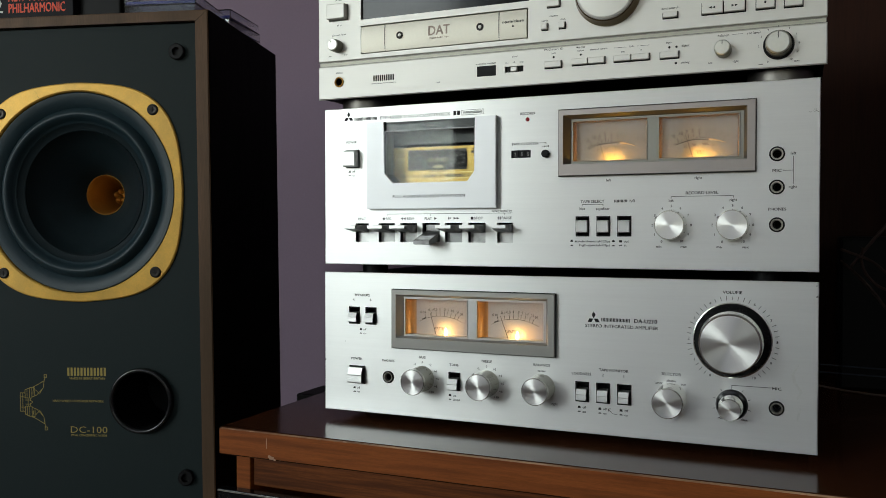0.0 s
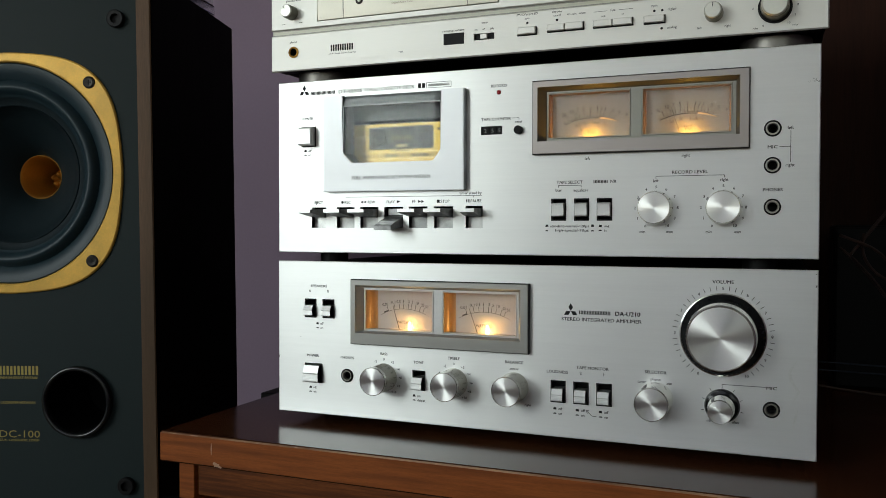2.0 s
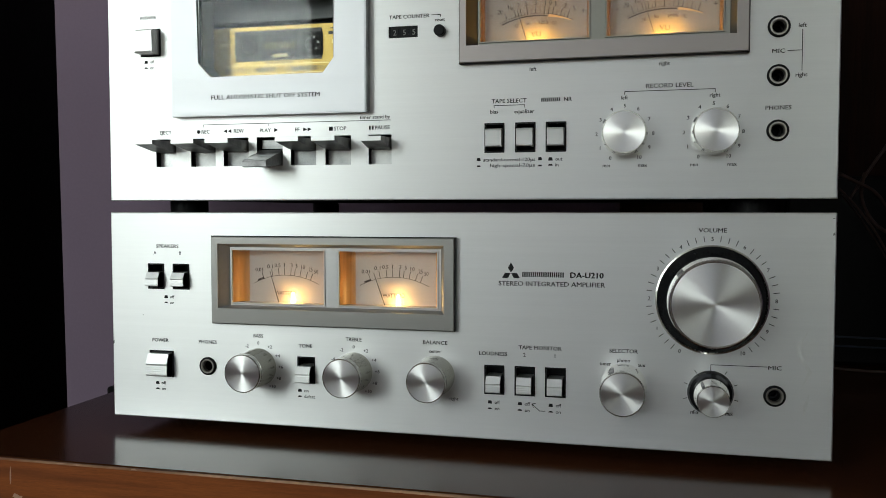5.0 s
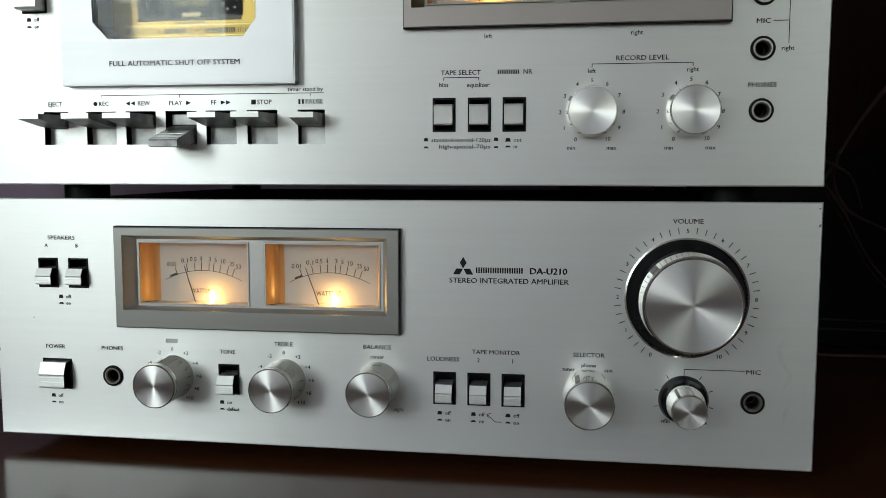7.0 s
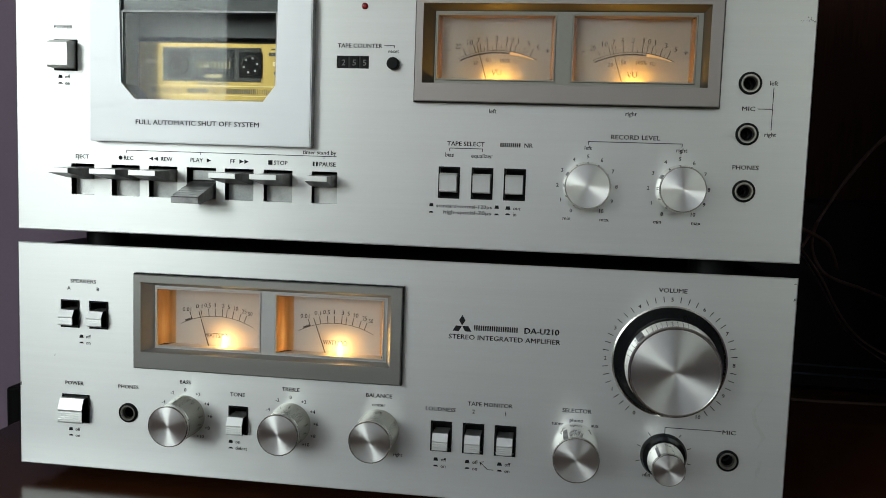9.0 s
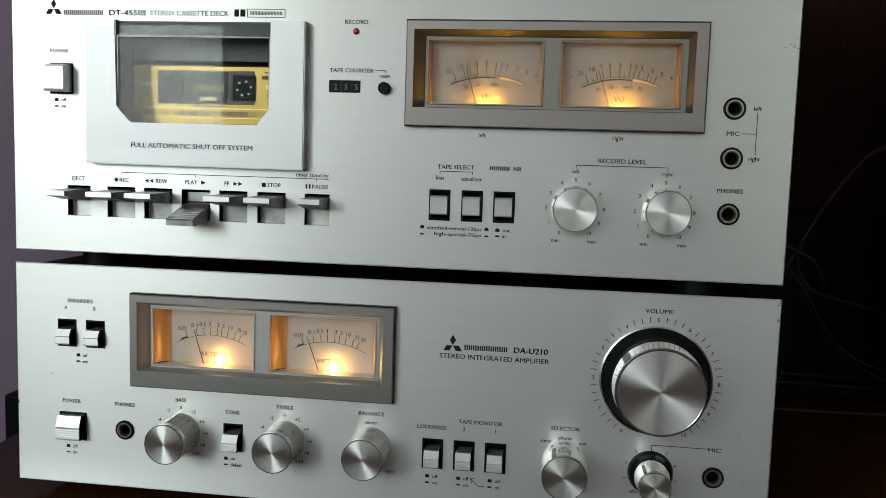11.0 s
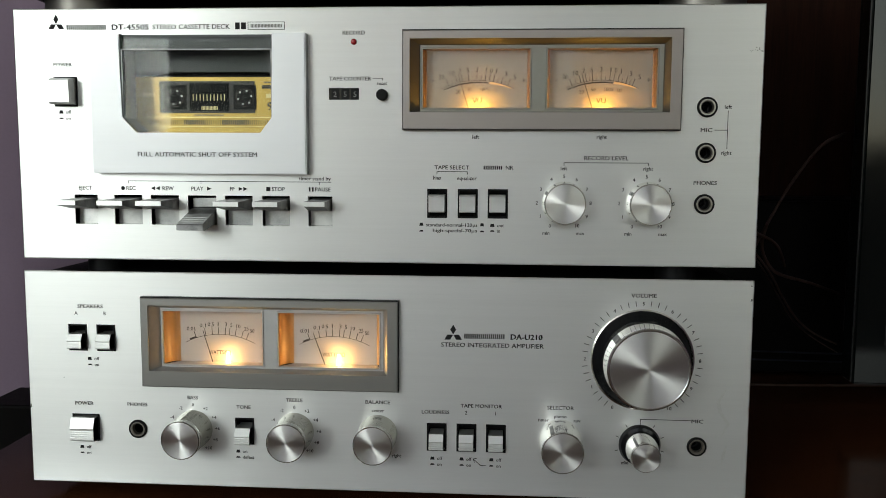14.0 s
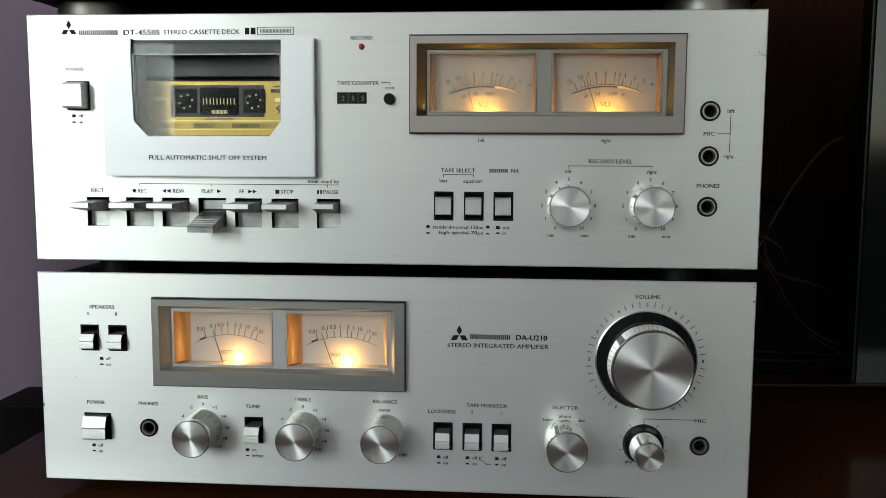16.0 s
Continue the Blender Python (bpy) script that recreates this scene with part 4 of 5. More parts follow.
# sockets
for x, z in deck_jacks:
    jack_socket(deck, x, z)
words(deck, "left", 406.6, 236.2, cap=2.1)
words(deck, "right", 406.4, 211, cap=2.1)
words(deck, "MIC", 395.2, 223.5, cap=2.1, width=6.2)
lines(deck, ((399.6, 223.5), (406.6, 223.5)), ((406.6, 234), (406.6, 213.2)))
words(deck, "PHONES", 395.6, 194.4, cap=2.1, width=12.6)
# scuff near the edge
random.seed(9)
bm = bmesh.new()
for k in range(16):
    x, z = 416 + random.uniform(0, 8), 267 + random.uniform(-1.2, 1.2)
    flat(bm, ((x, z), (x + random.uniform(0.3, 1.3), z + random.uniform(-0.4, 0.2)), (x + random.uniform(0.2, 0.8), z + random.uniform(0.3, 0.9))), -0.12)
part("scratch", bm, FAINT, deck, "grey scuff mark")

# cassette door
poly_out = [(48, 198.0), (172.6, 197.8), (172.6, 276.6), (153.6, 276.6), (153.6, 229.6), (146.6, 220.6), (74.2, 220.6), (65.8, 229.6), (65.8, 276.6), (48, 276.6)]
bm = prism(bmesh.new(), poly_out, -6.2, -0.3)
bmesh.ops.bevel(bm, geom=[e for e in bm.edges if all(v.co.y < -6 for v in e.verts)], offset=0.5, segments=2, affect="EDGES")
door = part("cassette_door", bm, DOOR_SILVER, deck, "brushed silver cassette door with a smoked window")
bm = prism(bmesh.new(), [(66.0, 274.6), (66.0, 229.7), (74.3, 220.9), (146.5, 220.9), (153.4, 229.7), (153.4, 274.6)], -4.6, -3.2)
bmesh.ops.bevel(bm, geom=[e for e in bm.edges if all(v.co.y < -4.5 for v in e.verts)], offset=0.6, segments=1, affect="EDGES")
pane = part("window_pane", bm, SMOKE, door, "smoked clear window", smooth=5)
pane.visible_shadow = False
part("hinge_bar", boxes((66.0, 153.4, -2.6, 2, 267.8, 276.2, 0.4)), HOLDER, door)
part("window_edge", boxes((66.0, 153.4, -5.0, -4.7, 267.4, 268.1), (66.0, 66.9, -5.2, -4.7, 229.8, 267.4), (152.6, 153.4, -5.2, -4.7, 229.8, 267.4)), KEYDARK, door)
# dark sheet on the door's right flank, painting in its shaded side
part("door_side_shade", boxes((172.62, 172.95, -5.6, -0.4, 198.8, 276.2, 0.1)), KEYDARK, door)
words(deck, "FULL AUTOMATIC SHUT OFF SYSTEM", 109.6, 208.8, -6.35, 2.5, 69.5)
part("cassette_well", slot_well(*well, depth=24), BLACK, deck)
part("holder_wall", boxes((65.0, 66.0, -0.2, 14.6, 229.6, 276, 0.2)), HOLDER, deck, "dark grey side wall of the cassette holder")
part("holder_wall", boxes((153.5, 154.5, -0.2, 14.6, 229.6, 276, 0.2)), HOLDER, deck, "dark grey side wall of the cassette holder")
part("holder_wall", boxes((74.2, 146.6, -0.2, 14.6, 219.4, 220.5, 0.2)), HOLDER, deck, "dark grey lower wall of the cassette holder")
part("holder_back", boxes((65.0, 154.5, 14.7, 15.2, 257.2, 276, 0.1)), HOLDER, deck, "dark grey plate above the cassette")
for side in (1, -1):
    mid = 109.75
    slope = [(mid - side * 43.8, 229.6), (mid - side * 35.6, 220.5), (mid - side * 35.6, 219.5), (mid - side * 44.8, 229.6)]
    part("holder_wall", prism(bmesh.new(), slope, -0.2, 14.6), HOLDER, deck, "dark grey sloping wall of the cassette holder")
# cassette
tape = thing("cassette", "gold labelled audio cassette with dark window", "cassette", (0.109, 0.018, 1.02))
part("shell", boxes((59, 159, 16, 23, 216, 255.2, 0.8)), TAPEDARK, tape)
part("tape_label", boxes((60.4, 157.6, 15.5, 16.0, 222.2, 254.4, 0.2)), GOLDTAPE, tape, "gold paper label")
part("cassette_window", boxes((79.8, 137.4, 15.1, 15.5, 233.2, 252.0, 0.2)), TAPEDARK, tape)
part("cassette_window", boxes((98.2, 122.0, 14.8, 15.1, 234.6, 250.6, 0.1)), BLACKGLOSS, tape)
for x in (89.6, 131.4):
    part("reel_window", boxes((x - 6.8, x + 6.8, 15.02, 15.09, 235.4, 249.6, 0.0)), BLACK, tape)
    part("reel", lathe(bmesh.new(), ((5.6, 15.05), (5.6, 14.7), (4.6, 14.6), (4.6, 15.04)), x, 242.4, 32), SCREW, tape)
    bm = bmesh.new()
    for k in range(6):
        a = radians(60 * k + 12)
        c, s = math.cos(a), math.sin(a)
        box(bm, x + 4.0 * c - 0.5, x + 4.0 * c + 0.5, 14.5, 15.04, 242.4 + 4.0 * s - 0.5, 242.4 + 4.0 * s + 0.5)
    part("reel_teeth", bm, WHITEINK, tape)
for k in range(10):
    x = 100.4 + k * 2.1
    part("gauge_mark", boxes((x - 0.25, x + 0.25, 14.7, 14.8, 240.6, 244.2)), PALEGOLD, tape)
name_bar(tape, 105.2, 115.2, 236.2, 2.2, PALEGOLD, 14.7, count=6)
bm = bmesh.new()
for k in range(60):
    x = 73.4 + k * 1.29
    box(bm, x, x + (0.95 if 16 <= k < 26 or 34 <= k < 47 else 0.4), 15.4, 15.5, 226.6, 229.4)
part("scale_print", bm, TAPEDARK, tape)
part("scale_line", boxes((71, 151, 15.4, 15.5, 230.6, 231.2), (71, 151, 15.4, 15.5, 225.4, 225.8)), PALEGOLD, tape)
bm = letters(bmesh.new(), "90", 148.0, 237.4, 15.4, 4.6, bold=0.03)
part("lettering", bm, TAPEDARK, tape)
part("name_bar", boxes((141.6, 152.6, 15.4, 15.5, 247.6, 249.6)), TAPEDARK, tape)
part("name_bar", boxes((143.0, 149.6, 15.4, 15.5, 251.0, 251.7)), TAPEDARK, tape)
part("name_bar", boxes((144.0, 150.6, 15.4, 15.5, 242.2, 244.6)), PALEGOLD, tape)
part("name_bar", boxes((69.6, 76.6, 15.4, 15.5, 243.2, 244.9)), PALEGOLD, tape)
part("name_bar", boxes((100.4, 118.6, 15.35, 15.45, 231.6, 232.6)), BRONZE, tape)

# piano keys
for i, (a, b, name, lx) in enumerate(keys):
    part("key_well", slot_well(a, b, KZ0, KZ1, 16), BLACK, deck)
    part("key_plate", boxes((a + 0.05, b - 0.05, 5.2, 6.0, KZ0 + 0.05, KZ0 + 9.0)), SCUFFPALE if name == "EJECT" else SCUFF, deck, "scuffed metal plate in the key slot")
    bm = bmesh.new()
    if name == "PLAY":
        part("key_plate", boxes((a + 1.4, b - 1.2, 4.6, 5.4, 178.4, 183.6)), SCUFF, deck)
        side_prism(bm, [(8, 178.2), (0.5, 177.2), (-3, 175.2), (-6, 174.6), (-20.4, 170.0), (-21, 169.4), (-21, 166.6), (-18, 166.2), (-2, 168.6), (8, 169)], a + 0.9, b - 0.9)
        part("piano_key", bm, KEYDARK, deck, "pressed play key", smooth=6)
        for u0, u1 in ((0.02, 0.34), (0.40, 0.55), (0.59, 0.72), (0.76, 0.99)):
            ya, za, yb, zb = -6 - 14.4 * u0, 174.7 - 4.6 * u0, -6 - 14.4 * u1, 174.7 - 4.6 * u1
            band = side_prism(bmesh.new(), [(ya, za - 0.2), (ya, za + 0.12), (yb, zb + 0.12), (yb, zb - 0.2)], a + 1.1, b - 1.1)
            part("key_band", band, KEYTOP, deck, "worn metal band on the play key", smooth=6)
    else:
        tip = -17.5 if name == "PAUSE" else -24.5
        side_prism(bm, [(8, 183.9), (-2, 183.3), (tip + 0.3, 182.8), (tip + 0.3, 180.3), (-6, 177.4), (8, 176.6)], a + 1.2, b - 0.9)
        key = part("piano_key", bm, KEYDARK, deck, "metal lever key", smooth=6)
        part("key_tip", boxes((a + 1.1, b - 0.8, tip - 0.1, tip + 0.28, 180.2, 182.9, 0.08)), SILVER, key, "bright key tip")
    words(deck, name, lx, 189.2, cap=2.2)
for x, h in ((80.6, -1.2), (83.4, -1.2), (114, 1.3), (132.6, 1.25), (135.4, 1.25)):
    part("pictogram", flat(bmesh.new(), ((x - h, 190.35), (x - h, 188.05), (x + h, 189.2)), -0.15), INK, deck)
part("pictogram", flat(bmesh.new(), ((147.6, 188), (150, 188), (150, 190.4), (147.6, 190.4)), -0.15), INK, deck)
for x in (172.4, 174.2):
    part("pictogram", flat(bmesh.new(), ((x, 188), (x + 1, 188), (x + 1, 190.4), (x, 190.4)), -0.15), INK, deck)
part("pictogram", flat(bmesh.new(), [(62.6 + 1.15 * math.cos(2 * math.pi * k / 16), 189.2 + 1.15 * math.sin(2 * math.pi * k / 16)) for k in range(16)], -0.15), INK, deck)
lines(deck, ((66, 192), (66, 193.4), (185.4, 193.4)), ((109.2, 193.4), (109.2, 192)), ((178.6, 193.4), (178.6, 192)))
words(deck, "timer stand by", 176, 195.4, cap=2.0, width=18.4)

# ---- digital tape deck on top ----
dat = thing("digital_tape_deck", "champagne silver digital tape recorder with round knobs", "tape deck", (0.2145, 0.16, 1.092))
TY = -10.0
TXA, TXB, TZ0, TZ1 = 0, 429, 299, 412
dat_holes = [(44.4, 203.4, 369, 403), (44.4, 202.4, 338, 363.4), (11.4, 31.6, 370, 385), (22 - 3.2, 22 + 3.2, 314.4 - 3.2, 314.4 + 3.2)]
part("front_panel", plate(TXA, TXB, TZ0, 329.2, TY, TY + 6, [dat_holes[3], (182, 198.4, 311, 316)], 0.8), CHAMP, dat, "lower front panel")
part("front_panel", plate(TXA, TXB, 333.4, TZ1, TY, TY + 6, dat_holes[:3], 0.8), CHAMP, dat, "upper front panel")
part("groove", boxes((TXA + 1, TXB - 1, TY + 1.6, TY + 6, 329.3, 333.3)), GROOVE, dat, "olive grey groove between the panels")
part("groove_line", boxes((TXA + 1, TXB - 1, TY + 1.3, TY + 1.7, 332.5, 333.2)), INNERDARK, dat)
part("groove_line", boxes((TXA + 1, TXB - 1, TY + 1.3, TY + 1.7, 329.4, 329.9)), INNERDARK, dat)
part("case", boxes((2, TXB - 2, TY + 20, 290, TZ0 + 1.5, TZ1 - 1, 1.5), (2, TXB - 2, TY + 6.2, TY + 19.8, TZ0 + 1.5, TZ0 + 4), (2, TXB - 2, TY + 6.2, TY + 19.8, TZ1 - 4, TZ1 - 1), (2, 6, TY + 6.2, TY + 19.8, TZ0 + 4.2, TZ1 - 4.2), (TXB - 6, TXB - 2, TY + 6.2, TY + 19.8, TZ0 + 4.2, TZ1 - 4.2)), CASE, dat, "black sheet metal case")
for x in (34, TXB - 33):
    for y in (24, 260):
        f = foot(dat, x, y, DZ1 - 2, TZ0 + 1.5, 24, FOOTMETAL)
        f["label"] = "round metal foot"
part("display", boxes((44.2, 203.6, TY + 2.5, TY + 4.5, 368.8, 403.2)), BLACKGLOSS, dat, "black display window")
part("tray_well", boxes((43.6, 203.2, TY + 5.1, TY + 6.1, 337.4, 364)), BLACK, dat)
bow = [(TY - 0.6 + 0.7 * abs(2 * k / 16 - 1) ** 2.4, 338.9 + 23.3 * k / 16) for k in range(17)]
tray = part("tape_tray", side_prism(bmesh.new(), [*bow, (TY + 5, 362.2), (TY + 5, 338.9)], 45.2, 201.2), CREAM, dat, "cream metal tape tray door", smooth=30)
part("tray_gap", boxes(*[(x, x + 0.7, y - 0.1, y + 2, za, zb) for x in (68.8, 176.6) for (y, za), (_, zb) in zip(bow, bow[1:])]), BLACK, tray)
for x in (84, 160):
    part("tray_screw", lathe(bmesh.new(), ((3.2, TY - 0.55), (3.2, TY - 1.2), (2.4, TY - 1.4), (2.3, TY - 0.8), (1.4, TY - 0.8), (1.2, TY - 1.5), (0, TY - 1.5)), x, 351.4, 28), SCREW, tray)
    part("tray_screw", lathe(bmesh.new(), ((1.5, TY - 0.7), (1.4, TY - 1.7), (0.6, TY - 1.8), (0, TY - 1.6)), x, 351.4, 20), CHAMP, tray, "pale screw centre")
ty = TY - 0.75
part("lettering", letters(bmesh.new(), "DAT", 122, 352.6, ty, 8.0, 20, 0.022), MARKINK, tray, "grey format mark")
part("lettering", letters(bmesh.new(), "Digital Audio Tape", 122, 346.2, ty, 1.4, 18), MARKINK, tray)
part("lettering", letters(bmesh.new(), "open/close", 189.4, 353.4, ty, 2.3, 19), INK, tray)
part("pictogram", flat(bmesh.new(), ((188.2, 348.6), (190.6, 348.6), (189.4, 350.6)), ty), INK, tray)


def dat_words(s, x, z, cap=2.0, width=0.0):
    words(dat, s, x, z, TY - 0.15, cap * 0.9, width * 0.95, 0.006)


def dat_button(x0, x1, z0, z1, out=3.2, mat=CHAMP):
    part("button_gap", boxes((x0 - 0.7, x1 + 0.7, TY - 0.25, TY + 0.1, z0 - 0.9, z1 + 0.5)), BLACK, dat)
    return part("push_button", boxes((x0, x1, TY - out, TY - 0.2, z0, z1, 0.4)), mat, dat)


dat_words("power", 22, 389.4)
part("button_well", boxes((11.2, 31.8, TY + 5.2, TY + 6, 369.8, 385.2)), BLACK, dat)
part("push_button", boxes((12, 30.4, TY - 6, TY + 5, 371.2, 384.6, 0.6)), CHAMP, dat)
dat_words("off  on", 22.4, 366, 1.6)
dat_words("phones level", 22, 357.4, 1.7, 15)


def dat_knob(x, z, r, out, mark=90, skirt=True):
    if skirt:
        part("knob_skirt", lathe(bmesh.new(), ((r * 1.22, TY + 0.1), (r * 1.22, TY - 0.8), (r * 1.12, TY - 1.0), (r, TY - 0.9)), x, z, 48), BLACK, dat)
    k = part("knob", lathe(bmesh.new(), ((r * 1.04, TY), (r * 1.0, TY - out + 2.4), (r * 0.95, TY - out + 1.2)), x, z, 64), KNOBSIDE, dat, "olive grey knob")
    part("knob_face", lathe(bmesh.new(), ((r * 0.95, TY - out + 1.2), (r * 0.90, TY - out + 0.4), (r * 0.84, TY - out), (0, TY - out - 0.1)), x, z, 64), KNOBGREY, k, "pale satin face")
    a = radians(mark)
    lines(k, ((x + r * 0.35 * math.cos(a), z + r * 0.35 * math.sin(a)), (x + r * 0.8 * math.cos(a), z + r * 0.8 * math.sin(a))), y=TY - out - 0.25, w=0.5)


dat_knob(20.4, 347, 5.6, 10, 120, False)
dat_words("min", 12.6, 338.6, 1.5)
dat_words("max", 29, 338.8, 1.5)
dat_words("phones", 22, 323, 1.8)
part("jack_hole", lathe(bmesh.new(), ((3.0, TY - 0.4), (3.0, TY + 9), (0, TY + 9)), 22, 314.4, 28), BLACK, dat)
part("jack_ring", lathe(bmesh.new(), ((4.6, TY + 0.2), (4.6, TY - 0.9), (3.6, TY - 1.2), (3.0, TY - 0.4)), 22, 314.4, 36), COPPER, dat, "brass socket ring")
name_bar(dat, 57, 78.4, 315.2, 5.2, y=TY - 0.15, count=5)
dat_words("multi stage noise shaping", 68, 310.6, 1.1, 26)
part("scratch", chip(121, 307.4, 3.6, 1.0, TY - 0.05, 7), FAINT, dat, "small grey scratch")
dat_words("remote sensor", 165.4, 320.2, 1.8, 19)
part("remote_window", boxes((157.2, 174, TY - 0.6, TY + 0.5, 309.4, 318, 0.3)), BLACK, dat, "black remote control sensor")
dat_words("timer", 191, 324, 1.8)
for s, x in (("rec", 184), ("off", 190.2), ("play", 197)):
    dat_words(s, x, 319.2, 1.5)
part("slider_well", boxes((181.8, 198.6, TY + 2.4, TY + 3.2, 310.8, 316.2)), BLACK, dat)
part("slider", boxes((187.4, 192.8, TY - 1.0, TY + 2.4, 311.6, 315.4, 0.3)), CHAMP, dat)
dat_words("PNO/start ID", 224.4, 327, 1.7, 17)
dat_words("auto", 224.4, 324, 1.7)
dat_button(217.4, 231, 312, 317)
dat_words("skip play", 247, 327, 1.7)
dat_words("cancel", 247, 324.2, 1.7)
dat_words("music scan", 261.6, 324.2, 1.7, 14.5)
dat_button(240.4, 252.9, 312.6, 317.4)
dat_button(253.6, 266.6, 312.6, 317.4)
dat_words("fade", 288, 324, 1.7)
lines(dat, ((274, 323.8), (283.8, 323.8)), ((292.2, 323.8), (302, 323.8)), y=TY - 0.15, w=0.25)
dat_words("out", 281, 320.4, 1.7)
dat_words("in", 295, 320.8, 1.7)
dat_button(274.4, 287.5, 312.6, 317.2)
dat_button(288.2, 301.8, 312.6, 317.2)
dat_words("input", 317, 324.4, 1.7)
dat_button(310.4, 324, 312.2, 317)
dat_words("digital", 329, 321, 1.9)
dat_words("analog", 329, 308.2, 1.9)
for x, z in ((224.4, 320.6), (247, 320.8), (317, 320.6), (322.4, 320.6), (322, 308)):
    part("indicator_dot", lathe(bmesh.new(), ((0.9, TY - 0.05), (0.8, TY - 0.35), (0, TY - 0.45)), x, z, 16), BLACK, dat)
dat_words("balance", 357, 326.2, 2.1)
lines(dat, ((363.4, 326.2), (371, 326.2)), y=TY - 0.15, w=0.25)
dat_words("rec level", 378.6, 326.2, 2.1)
dat_knob(357, 315.2, 6.0, 11, 90, False)
dat_words("left", 347.6, 306, 1.7)
dat_words("right", 366, 306, 1.7)
dat_knob(396, 315.6, 8.9, 12)
for s, a in (("2", 180), ("3", 150), ("4", 122), ("5", 90), ("6", 58), ("7", 30), ("8", 2), ("9", -26), ("10", -52), ("0", 238)):
    dat_words(s, 396 + 14 * math.cos(radians(a)), 315.6 + 14 * math.sin(radians(a)), 1.6)
dat_words("min", 383.6, 302.4, 1.6)
dat_words("max", 408.6, 303, 1.6)
dat_words("counter", 224.6, 354.4, 1.8)
dat_words("mode", 216.8, 351.2, 1.7)
dat_words("reset", 232, 351.2, 1.7)
for b in ((214.6, 219.2, 343.6, 348.2), (229.4, 234, 343.6, 348.2), (219.4, 229.4, 361.6, 366.6), (312.4, 323, 343.4, 347.4), (341.6, 356.6, 343.2, 351.6), (357.6, 372.4, 343.2, 351.6), (380.4, 393, 343.2, 351.6), (400, 412, 342.8, 351.6)):
    dat_button(*b)
dat_words("end search", 317.6, 351, 1.8, 14)
bm = bmesh.new()
for x, s in ((347.6, -1.1), (350, -1.1), (364, 1.1), (366.4, 1.1)):
    flat(bm, ((x - s, 347.4 + 0.9), (x - s, 347.4 - 0.9), (x + s, 347.4)), TY - 3.35)
flat(bm, [(386.6 + 0.9 * math.cos(2 * math.pi * k / 12), 347.4 + 0.9 * math.sin(2 * math.pi * k / 12)) for k in range(12)], TY - 3.35)
part("pictogram", bm, INK, dat)
JX, JZ = 269, 368
part("jog_ring", lathe(bmesh.new(), ((26.5, TY + 0.1), (26.5, TY - 2), (25, TY - 6), (24.5, TY - 9), (23.6, TY - 9.6)), JX, JZ, 96), BRONZE, dat, "dark bronze shuttle ring")
part("jog_dial", lathe(bmesh.new(), ((23.6, TY - 9.5), (23.2, TY - 11.4), (21.6, TY - 12.2), (12, TY - 12.8), (0, TY - 13)), JX, JZ, 96), CHAMP, dat, "large pale jog dial")

# ---- loudspeaker, turned towards the listener; parts in its own axes, millimetres above 0.8 m ----
SP = thing("loudspeaker", "charcoal and walnut loudspeaker with gold driver ring", "loudspeaker", (-0.151, -0.056, 0.8), turn=16.9, local=True)
m_sp = pose(-0.151, -0.056, 0.8, 0, -0.65, 16.9)
SP.matrix_world = m_sp
SL, SR, SB, ST, SD = -210, 57, -95, 385, 202
CXS, CZS = -76.6, 216
bm = bmesh.new()
for b in ((SL, SR, 0, SD, ST - 11, ST), (SL, SR, 0, SD, SB, SB + 11), (SL, SL + 12, 0, SD, SB + 11.02, ST - 11.02), (SL + 12.02, SR - 12.02, SD - 12, SD - 0.5, SB + 11.02, ST - 11.02)):
    box(bm, *b)
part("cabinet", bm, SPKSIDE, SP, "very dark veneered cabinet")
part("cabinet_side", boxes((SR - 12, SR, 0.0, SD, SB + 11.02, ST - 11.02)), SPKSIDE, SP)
part("front_frame", plate(SL, SR, SB, ST, -3, -0.05, ((SL + 12.5, SR - 12.5, SB + 11, ST - 10),), 1.0), SPKWOOD, SP, "walnut edging round the front")
for sx, sz, x, z in ((1, 1, SR, ST), (-1, 1, SL, ST), (1, -1, SR, SB), (-1, -1, SL, SB)):
    lines(SP, ((x - sx * 12, z - sz * 10.5), (x - sx * 0.8, z - sz * 0.8)), y=-3.06, w=0.35, mat=SPKSIDE)
# baffle with a round opening: outer ring of faces to a square
bm = bmesh.new()


